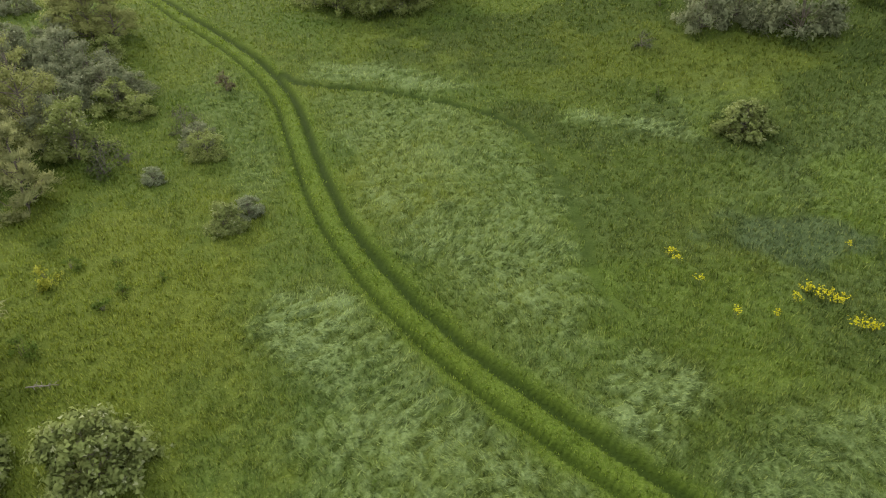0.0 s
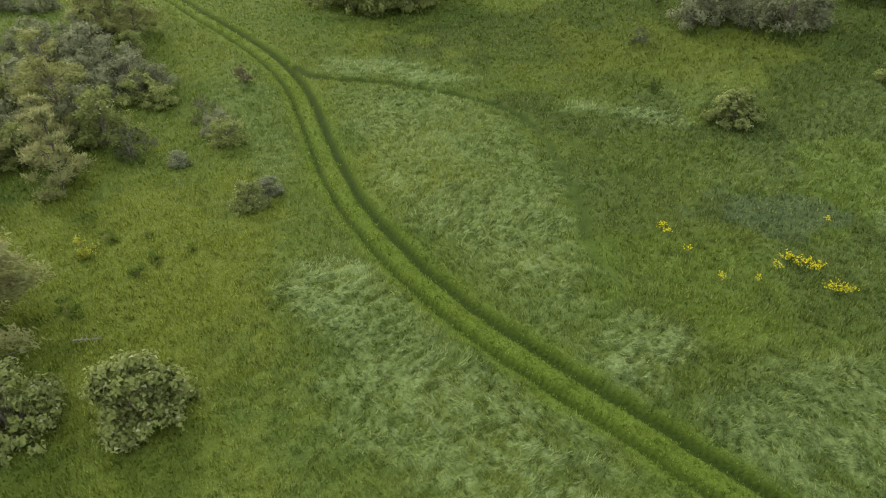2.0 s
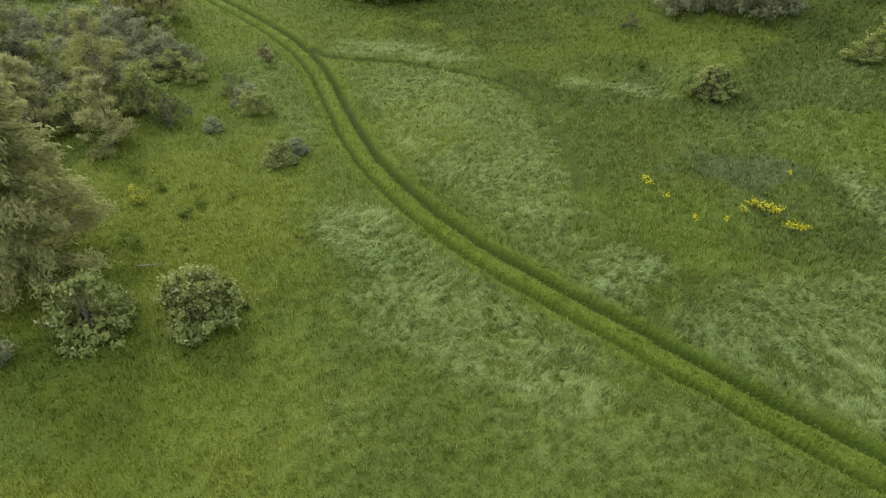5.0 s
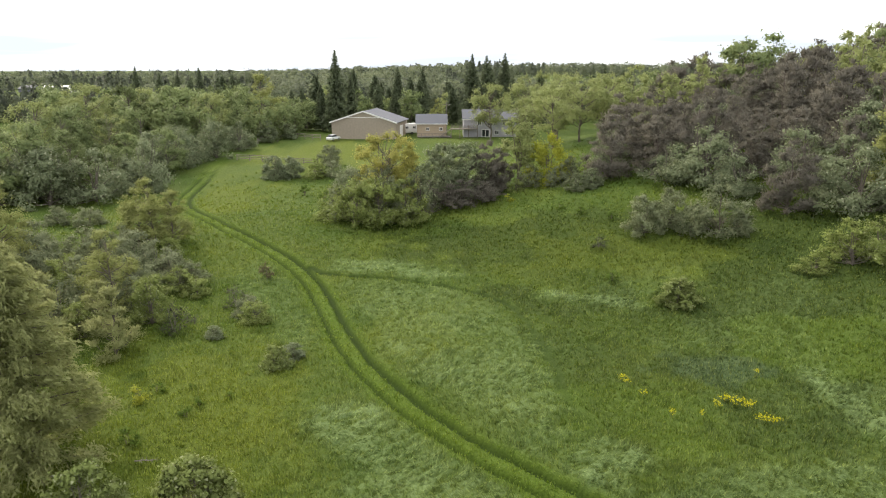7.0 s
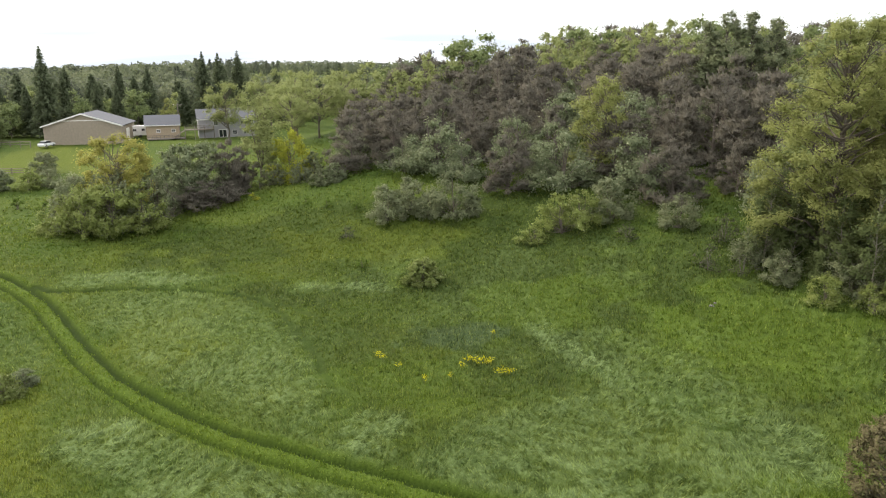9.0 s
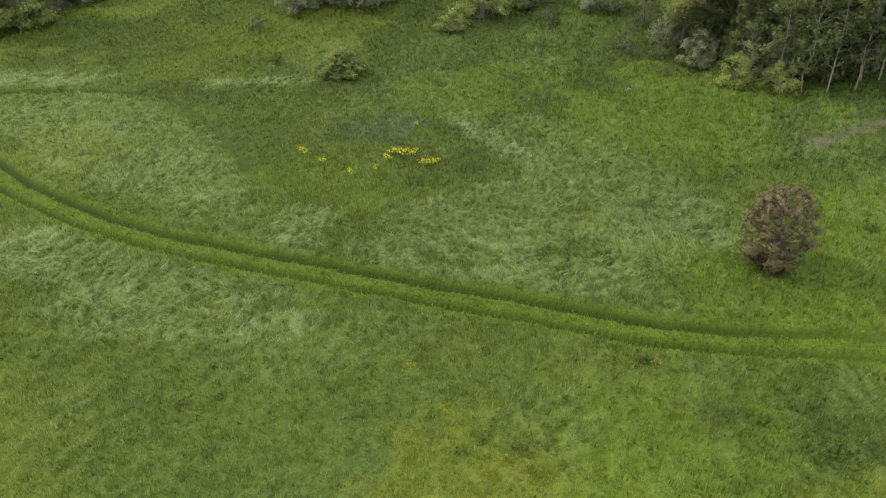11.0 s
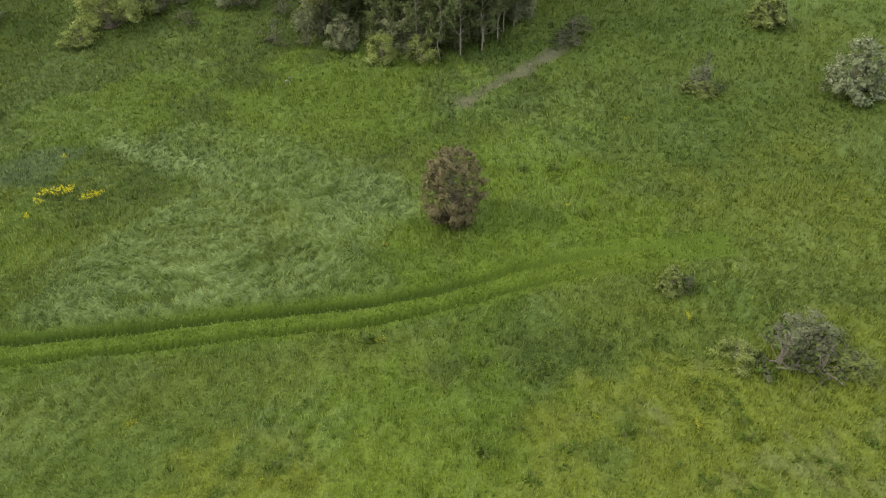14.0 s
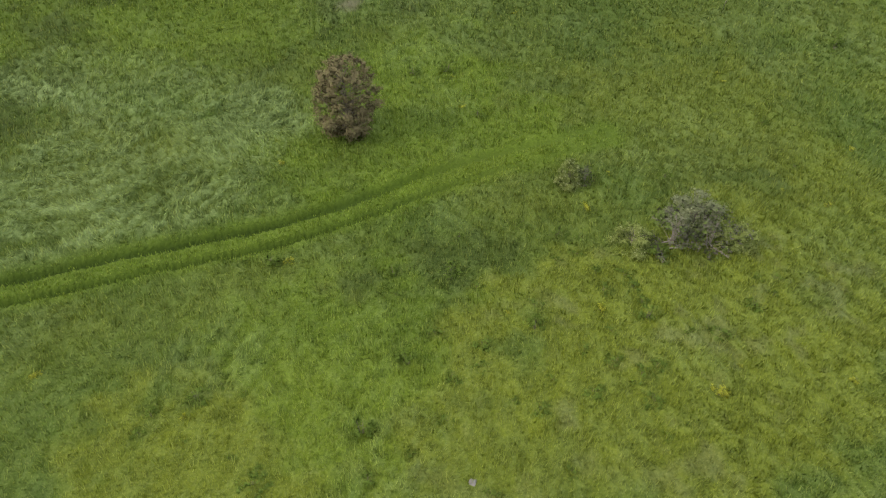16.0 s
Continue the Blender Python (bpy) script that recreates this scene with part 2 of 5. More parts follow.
def vnoise(x, y, size, seed=0):
    """Smooth noise, 0 to 1, with lumps of that many metres."""
    x, y = np.asarray(x, float) / size + 1000.3, np.asarray(y, float) / size + 1000.7
    i, j = np.floor(x).astype(np.int64), np.floor(y).astype(np.int64)
    u, v = x - i, y - j
    u, v = u * u * (3 - 2 * u), v * v * (3 - 2 * v)

    def h(a, b):
        n = (a * 374761393 + b * 668265263 + seed * 974634777) & 0x7FFFFFFF
        n = ((n ^ (n >> 13)) * 1274126177) & 0x7FFFFFFF
        return ((n ^ (n >> 16)) & 0xFFFF) / 65535.0

    return (h(i, j) * (1 - u) + h(i + 1, j) * u) * (1 - v) + (h(i, j + 1) * (1 - u) + h(i + 1, j + 1) * u) * v


def land(x, y):
    """The height of the land without ruts and tussocks."""
    x, y = np.asarray(x, float), np.asarray(y, float)
    z = 1.9 * sstep(52, 88, y) + 2.8 * sstep(90, 180, y)
    d = 0.9 * x + 0.44 * y - 42
    r = 0.5 * (d + np.sqrt(d * d + 60)) * 0.235
    z = z + 18 * np.tanh(r / 18) * (1 - sstep(85, 165, y - 0.55 * x))
    return z + 9 * sstep(330, 620, y) * sstep(-300, 80, x)


def height(x, y):
    return float(land(x, y))


TRACK = [(-49, 146), (-48.0, 131), (-46.2, 120), (-45.5, 111.5), (-44.6, 104.5), (-42.2, 98), (-38.2, 91.6), (-31.4, 82.2), (-27.4, 77.6), (-20.9, 69.9), (-16.7, 63.2), (-14.1, 57.3), (-10.6, 46.9),
         (-7.5, 38.9), (-4.2, 32.8), (-0.9, 27.9), (2.5, 23.9), (8.0, 18.3), (12.6, 13.5), (17.2, 9.0), (21.6, 4.5), (25.4, 1.5), (30.2, -1.4), (34.0, -4.4), (39.5, -9.2)]
SIDE = [(-16.6, 66), (-14, 63.6), (-9.7, 62.7), (-5.4, 61.4), (-1.3, 59.4), (2.6, 57.3), (5.3, 54), (6.6, 50.6), (7.6, 46), (7.8, 41.2), (8.2, 35.8), (8.3, 32.4), (8.7, 29.4), (9.8, 26.6)]
FORK = [(7.6, 51.6), (8.6, 49.8), (10.4, 46), (11.8, 42.7), (12.5, 39), (13.0, 35)]
GRAVEL = [(46.5, 15.0), (48.5, 14.6), (56.2, 12.8), (62.5, 11.4)]


def smooth_line(points, steps=6):
    p = np.array([points[0], *points, points[-1]], float)
    out = []
    for k in range(1, len(p) - 2):
        a, b, c, d = p[k - 1], p[k], p[k + 1], p[k + 2]
        for t in np.arange(steps) / steps:
            out.append(0.5 * (2 * b + (c - a) * t + (2 * a - 5 * b + 4 * c - d) * t * t + (3 * b - a - 3 * c + d) * t ** 3))
    return np.array(out + [p[-2]])


def side_of(line, x, y):
    """How far off a line a place is, to either side, and how far along it (0 to 1)."""
    shape = np.shape(x)
    x, y = np.ravel(x), np.ravel(y)
    best, along = np.full(x.shape, 1e9), np.zeros(x.shape)
    for k in range(len(line) - 1):
        a, b = line[k], line[k + 1]
        e = b - a
        t = np.clip(((x - a[0]) * e[0] + (y - a[1]) * e[1]) / (e @ e), 0, 1)
        px, py = x - a[0] - t * e[0], y - a[1] - t * e[1]
        d = np.hypot(px, py) * np.where(e[0] * py - e[1] * px > 0, 1, -1)
        better = np.abs(d) < np.abs(best)
        best, along = np.where(better, d, best), np.where(better, (k + t) / (len(line) - 1), along)
    return best.reshape(shape), along.reshape(shape)


TRACK_LINE, SIDE_LINE, FORK_LINE, GRAVEL_LINE = smooth_line(TRACK), smooth_line(SIDE), smooth_line(FORK, 3), smooth_line(GRAVEL)
# swathes of laid pale grass and smooth dark grass: strength and outline
SWATHES = [(1.0, [(-10.7, 28.9), (-10.2, 30.5), (-7.6, 31.6), (-5.1, 31.2), (-4.8, 29.2), (-5.8, 27.8), (-6.7, 26.1), (-7.8, 26.1), (-10.1, 27.3)]),
           (0.55, [(-7.7, 25.7), (-4.9, 29.4), (-2.6, 27.4), (-0.6, 24.8), (2.0, 21.7), (4.9, 18.6), (7.5, 15), (5, 12), (-1, 15), (-5.4, 18.1), (-7.2, 20.4), (-5.8, 23.8)]),
           (0.95, [(5.8, 24.3), (8.0, 26.3), (10.4, 25.9), (11.6, 24.4), (10.7, 23.0), (9.9, 22.0), (9.8, 20.7), (8.5, 20.4), (7.1, 21.9)]),
           (0.46, [(-12.4, 61.8), (-5.4, 60.4), (2.1, 56.6), (5.2, 52.5), (6.9, 44.3), (7.6, 35.8), (8.0, 29.8), (7.3, 27.3), (5.5, 26.5), (2.8, 28.3), (0.6, 31.2), (-2.6, 36), (-5.2, 41.5), (-7.4, 48), (-10.8, 55.1)]),
           (0.78, [(-14.8, 65.1), (-13.8, 68.5), (-6.4, 67.8), (1.2, 63.6), (1.7, 60.9), (-5.5, 62.6)]),
           (0.75, [(9.3, 57.2), (14.2, 55.4), (19.8, 52.6), (19.3, 50.2), (14.5, 52.1), (9.6, 55.0)]),
           (0.52, [(10.1, 18.4), (11.7, 19.8), (14.3, 21.7), (19.7, 23.4), (26.9, 22.6), (30.4, 22.1), (32.3, 17.8), (35.7, 12.4), (31.9, 7.5), (24.7, 7.6), (20.2, 8.4), (16, 12.4)]),
           (0.9, [(26.0, 37.0), (29.0, 36.5), (29.0, 30.1), (29.2, 26), (29, 22.5), (26.3, 23.3), (26.9, 28)]),
           (0.4, [(-24, 70), (-18, 62), (-15, 52), (-11.6, 42.5), (-15, 42), (-19, 52), (-25, 62)]),
           (0.4, [(29, 22), (29.2, 34), (33, 32), (36, 24), (36, 14), (32, 18)])]
SLEEK = [(0.9, [(2.7, 58.5), (8.2, 59.5), (9.2, 55.5), (12.8, 52.2), (20.1, 48.3), (23.5, 44.5), (21.1, 40.9), (12.2, 42.7), (10.6, 46.9), (8.1, 50.8), (5.4, 55.1)]),
         (0.6, [(7.9, 46), (10.6, 46.9), (12.2, 42.7), (12.6, 36.4), (15.9, 34.5), (20, 33.5), (24.5, 34), (26, 28), (22, 25), (16, 25.5), (9.8, 25.9), (9.0, 29), (8.6, 35)])]
LUSH = [(36, 3, 10, 8, 0, 0.75), (17, 45, 9, 4, -30, 0.2), (45, 25, 10, 8, 0, 0.6), (30, 40, 8, 6, 0, 0.5), (16, -4, 6, 5, 0, 0.7), (13, 30, 5, 5, 0, 0.4)]
# yellowed grass; the spot at (-26, 152) paints sunlight on the lawn
DRY_LIT = [(-24, 28, 13, 16, 0, 0.5), (-13, 14, 7, 7, 0, 0.4), (24, -17, 11, 8, -30, 0.9), (11, -4, 8, 5, -40, 0.9), (15, -12, 9, 6, -40, 0.7), (33, -22, 9, 6, 0, 0.6), (20, 66, 12, 6, -30, 0.35), (-4, 46, 4, 6, 0, 0.5), (45, -14, 10, 8, 0, 0.4), (-26, 152, 20, 20, 0, 0.7), (-38, 104, 8, 14, 0, 0.6)]


# darker grass; the patches at the rise and maple foot paint in shade
DEEP_SHADED = [(17, 17, 9, 8, -40, 0.35), (31, 44, 17, 17, -25, 0.95), (14, 74, 22, 8, 0, 0.8), (18, 64, 16, 7, 0, 0.5), (42, 60, 15, 9, -30, 0.9), (48, 28, 12, 18, 0, 0.95), (24, 24, 5, 6, 0, 0.3), (13, 46, 8, 8, 0, 0.6), (19, -8, 5, 2, 30, 0.8), (22, -4, 6, 2.5, -30, 0.7), (62, -6, 22, 15, 0, 0.35), (20, 40, 9, 13, 0, 0.45), (38, -18, 5, 4, 0, 0.6), (7.5, 53, 4, 3, -20, 0.5), (44, 10, 9, 6, 0, 0.15)]


def outlined(shapes):
    """A plan of outlined patches on half-metre squares, with soft edges."""
    gx, gy = np.meshgrid(np.arange(-60, 110, 0.5), np.arange(-40, 110, 0.5))
    out = np.zeros(gx.shape)
    for power, line in shapes:
        inside = np.zeros(gx.shape, bool)
        for (ax, ay), (bx, by) in zip(line, line[1:] + line[:1]):
            if ay != by:
                inside ^= ((ay > gy) != (by > gy)) & (gx < (bx - ax) * (gy - ay) / (by - ay) + ax)
        out = np.maximum(out, power * inside)
    for _ in range(2):
        out = (out + np.roll(out, 1, 0) + np.roll(out, -1, 0) + np.roll(out, 1, 1) + np.roll(out, -1, 1)) / 5
    return out


def planned(plan, x, y):
    """The value of such a plan at the places x, y, its edges frayed."""
    u = (x + 1.6 * (vnoise(x, y, 2.4, 101) - 0.5) + 0.9 * (vnoise(x, y, 0.6, 102) - 0.5) + 60) * 2
    v = (y + 1.6 * (vnoise(x, y, 2.4, 103) - 0.5) + 0.9 * (vnoise(x, y, 0.6, 104) - 0.5) + 40) * 2
    i, j = np.clip(u.astype(int), 0, plan.shape[1] - 2), np.clip(v.astype(int), 0, plan.shape[0] - 2)
    p, q = np.clip(u - i, 0, 1), np.clip(v - j, 0, 1)
    return (plan[j, i] * (1 - p) + plan[j, i + 1] * p) * (1 - q) + (plan[j + 1, i] * (1 - p) + plan[j + 1, i + 1] * p) * q


SWATHE_PLAN, SLEEK_PLAN = outlined(SWATHES), outlined(SLEEK)


def patches(spots, x, y, seed):
    wob = (vnoise(x, y, 3.0, seed) - 0.5) * 0.9 + (vnoise(x, y, 0.9, seed + 1) - 0.5) * 0.5
    out = np.zeros(np.shape(x))
    for cx, cy, rx, ry, turn, power in spots:
        c, s = math.cos(radians(turn)), math.sin(radians(turn))
        u, v = (x - cx) * c + (y - cy) * s, (y - cy) * c - (x - cx) * s
        out = np.maximum(out, power * sstep(1.25, 0.7, np.hypot(u / rx, v / ry) + wob))
    return out


def meadow_kinds(x, y):
    """Shares of each kind of growth and of painted light and shade at the places x, y, the depth of the ruts and the
    height of the grass.
    """
    d, _ = side_of(TRACK_LINE, x, y)
    s, sa = side_of(SIDE_LINE, x, y)
    f, fa = side_of(FORK_LINE, x, y)
    g, ga = side_of(GRAVEL_LINE, x, y)
    wob = (vnoise(x, y, 1.3, 5) - 0.5) * 0.25
    fade = sstep(41, 20, x) * sstep(140, 118, y)
    off = d + 0.5 * wob
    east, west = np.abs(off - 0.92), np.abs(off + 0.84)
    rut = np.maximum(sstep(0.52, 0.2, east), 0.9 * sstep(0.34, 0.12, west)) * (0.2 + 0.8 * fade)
    by_rut = np.maximum(sstep(1.0, 0.5, east), sstep(0.7, 0.35, west)) * (0.25 + 0.75 * fade)
    verge = sstep(2.3, 1.1, np.abs(d + 2 * wob))
    trod_shade = np.maximum(sstep(0.62, 0.2, np.abs(s + wob * 2)) * (1.0 - 0.6 * sstep(0.42, 0.55, sa)) * sstep(1.0, 0.85, sa), 0.35 * sstep(0.5, 0.15, np.abs(f + wob * 2)) * sstep(1.0, 0.6, fa))
    sleek = planned(SLEEK_PLAN, x, y)
    k = {"pale": planned(SWATHE_PLAN, x, y) * (1 - 0.8 * sleek) + 0.2 * sstep(0.45, 0.8, vnoise(x, y, 5, 31)) * sstep(80, 50, y) * sstep(-14, -6, x), "lush": patches(LUSH, x, y, 21), "deep": np.maximum(patches(DEEP_SHADED, x, y, 25), sleek), "dry_lit": patches(DRY_LIT, x, y, 41)}
    turn = 1.6 * vnoise(x, y, 9, 33) - 0.3
    u, v = x * np.cos(turn) + y * np.sin(turn), y * np.cos(turn) - x * np.sin(turn)
    strand = 0.55 * vnoise(0.6 * u + 1.2 * vnoise(x, y, 0.9, 34), v * 1.7, 0.5, 35) + 0.45 * vnoise(u, v * 1.6, 0.2, 36)
    strand = sstep(0.25, 0.7, strand)
    k["pale"] = np.clip((k["pale"] * (0.16 + 0.95 * strand) + 0.16 * strand * sstep(70, 50, y) * sstep(-16, -6, x)) * (1 - verge) * (1 - trod_shade), 0, 1)
    k["lush"] = np.clip(np.maximum(k["lush"], verge * 0.55), 0, 1)
    k["dry_lit"] = np.clip(k["dry_lit"] * (1 - verge), 0, 1)
    k["weed"] = patches([(20.6, 36.8, 4.6, 2.8, -15, 0.9), (33, 13, 4, 3, 0, 0.4)], x, y, 51)
    k["bare"] = sstep(1.0, 0.35, np.abs(g + wob * 3)) * (0.3 + 0.6 * vnoise(x, y, 1.1, 61)) * sstep(0.0, 0.3, ga)
    k["bare"] = np.maximum(k["bare"], 0.26 * patches([(25, -18, 9, 6, -30, 1.0), (15, -13, 6, 3, -30, 0.6)], x, y, 63) * sstep(0.62, 0.85, 0.6 * vnoise(x, y, 1.6, 64) + 0.5 * vnoise(x, y, 0.5, 65)))
    # ruts: shade of the grass beside them painted in; side path: trodden
    k["trod_shade"] = np.clip(np.maximum(rut * 0.9, trod_shade * 0.85), 0, 1)
    k["strand"] = strand * np.clip(3 * k["pale"], 0, 1)
    tall = (0.1 + 0.06 * k["strand"] + 0.1 * vnoise(x, y, 2.2, 71) + 0.1 * vnoise(x, y, 0.8, 72)) * (1 - 0.85 * rut) * (1 - 0.6 * trod_shade) * (1 - 0.9 * k["bare"]) * (1 - 0.3 * verge) * (1 - 0.66 * by_rut)
    return k, np.maximum(rut, 0.4 * trod_shade), tall


# ---- building helpers ----
def raw_mesh(name, verts, faces, mats, smooth=False):
    """A mesh from arrays: verts n x 3, faces m x 3 or m x 4."""
    me = bpy.data.meshes.new(name)
    verts, faces = np.asarray(verts, np.float32), np.asarray(faces, np.int32)
    me.vertices.add(len(verts))
    me.vertices.foreach_set("co", verts.ravel())
    me.loops.add(faces.size)
    me.loops.foreach_set("vertex_index", faces.ravel())
    me.polygons.add(len(faces))
    me.polygons.foreach_set("loop_start", np.arange(len(faces), dtype=np.int32) * faces.shape[1])
    if smooth:
        me.polygons.foreach_set("use_smooth", np.ones(len(faces), bool))
    me.materials.append(mats)
    me.update(calc_edges=True)
    return me


def spread_attr(me, name, values):
    me.attributes.new(name, "FLOAT", "POINT").data.foreach_set("value", np.asarray(values, np.float32).ravel())


def part(name, bm, material, parent, label=""):
    """Links a bmesh as one mesh object under a thing or a part."""
    me = bpy.data.meshes.new(name)
    bm.to_mesh(me)
    bm.free()
    me.materials.append(material)
    ob = new(name, me)
    ob.parent = parent
    return tagged(ob, label)


def part_raw(name, verts, faces, material, parent, label="", smooth=False):
    ob = new(name, raw_mesh(name, verts, faces, material, smooth))
    ob.parent = parent
    return tagged(ob, label)


def thing(name, m, label, category, group="", kind=""):
    ob = new(name)
    ob.empty_display_size = 0.2
    ob.matrix_world = m
    return tagged(ob, label, category, group, kind)


def block(x0, y0, z0, x1, y1, z1, bevel=0.0, bm=None):
    """A box from corner to corner, its edges eased."""
    bm = bm or bmesh.new()
    made = bmesh.ops.create_cube(bm, size=1.0, matrix=Matrix.Translation(((x0 + x1) / 2, (y0 + y1) / 2, (z0 + z1) / 2)) @ Matrix.Diagonal((x1 - x0, y1 - y0, z1 - z0, 1)))
    if bevel:
        edges = {e for v in made["verts"] for e in v.link_edges}
        bmesh.ops.bevel(bm, geom=list(edges), offset=bevel, segments=2, affect="EDGES")
    return bm


def prism(outline, y0, y1):
    """A solid with an outline in x and z, from y0 to y1."""
    bm = bmesh.new()
    a = [bm.verts.new((x, y0, z)) for x, z in outline]
    b = [bm.verts.new((x, y1, z)) for x, z in outline]
    n = len(a)
    bm.faces.new(a)
    bm.faces.new(b[::-1])
    for k in range(n):
        bm.faces.new((a[k], b[k], b[(k + 1) % n], a[(k + 1) % n]))
    bmesh.ops.recalc_face_normals(bm, faces=bm.faces)
    return bm


def tubes(rods, sides=5):
    """Tapered rods (start, end, radius at the start, radius at the end) as one pair of arrays."""
    verts, faces = [], []
    ring = np.arange(sides) * 2 * math.pi / sides
    for a, b, ra, rb in rods:
        a, b = np.array(a, float), np.array(b, float)
        way = (b - a) / (np.linalg.norm(b - a) + 1e-9)
        u = np.cross(way, (0.3, 0.9, 0.1) if abs(way[2]) > 0.8 else (0, 0, 1))
        u /= np.linalg.norm(u)
        v = np.cross(way, u)
        base = sum(len(q) for q in verts)
        for c, r in ((a, ra), (b, rb)):
            verts.append(c + r * (np.cos(ring)[:, None] * u + np.sin(ring)[:, None] * v))
        for k in range(sides):
            j = (k + 1) % sides
            faces.append((base + k, base + j, base + sides + j, base + sides + k))
    return np.concatenate(verts), np.array(faces)


def cards(at, facing, long, wide, rng, droop=0.0, along=None):
    """Small pointed leaves at places, each with its own facing."""
    n = len(at)
    facing = facing / (np.linalg.norm(facing, axis=1, keepdims=True) + 1e-9)
    t = rng.normal(size=(n, 3)) if along is None else along + 0.25 * rng.normal(size=(n, 3))
    t[:, 2] -= droop
    t -= facing * np.sum(t * facing, axis=1, keepdims=True)
    t /= np.linalg.norm(t, axis=1, keepdims=True) + 1e-9
    b = np.cross(facing, t)
    size = (0.6 + 0.8 * rng.random((n, 1)))
    root = at - t * long * 0.7 * size
    v = np.stack([root - b * wide * 1.25 * size, root + b * wide * 1.25 * size, at + t * long * size], axis=1).reshape(-1, 3)
    return v, np.arange(3 * n).reshape(n, 3)


# ---- ground ----
def axis(lo, hi, step, reach):
    mid = list(np.arange(lo, hi + step / 2, step))
    out, s = [], step
    while mid[-1] + sum(out) < reach:
        s *= 1.16
        out.append(s)
    right = mid[-1] + np.cumsum(out)
    out, s = [], step
    while mid[0] - sum(out) > -reach:
        s *= 1.16
        out.append(s)
    left = mid[0] - np.cumsum(out)
    return np.array([*left[::-1], *mid, *right])


def relief(x, y, rut, strand):
    """The soil under the grass: the land with its ruts, humps and laid swathes."""
    z = land(x, y) - 0.4 * rut + 0.1 * (vnoise(x, y, 1.6, 3) - 0.5) + 0.15 * (vnoise(x, y, 0.7, 4) - 0.5) * (1 - rut) + 0.2 * strand
    return z + 0.8 * (vnoise(x, y, 24, 9) - 0.5) * sstep(60, 100, y)


def tussocks(x, y):
    """The small uneven tufts of the grass tops, 0 to 1."""
    return 0.6 * vnoise(x, y, 0.5, 5) + 0.4 * vnoise(x, y, 0.27, 6)


def build_ground():
    gx, gy = np.meshgrid(axis(-50, 66, 0.26, 3200), axis(-26, 100, 0.26, 3200))
    k, rut, tall = meadow_kinds(gx, gy)
    z = relief(gx, gy, rut, k["strand"]) + 0.1 * tussocks(gx, gy) * (1 - rut) * sstep(120, 60, np.hypot(gx, gy))
    rows, cols = gx.shape
    i = np.arange(rows * cols).reshape(rows, cols)
    faces = np.stack([i[:-1, :-1], i[:-1, 1:], i[1:, 1:], i[1:, :-1]], axis=-1).reshape(-1, 4)
    me = raw_mesh("ground", np.stack([gx, gy, z], axis=-1).reshape(-1, 3), faces, M_SOIL, True)
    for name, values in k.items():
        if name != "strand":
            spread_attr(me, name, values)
    tagged(new("ground", me), "rolling green meadow with a two-rut track and a wooded rise", "ground", kind="structure")


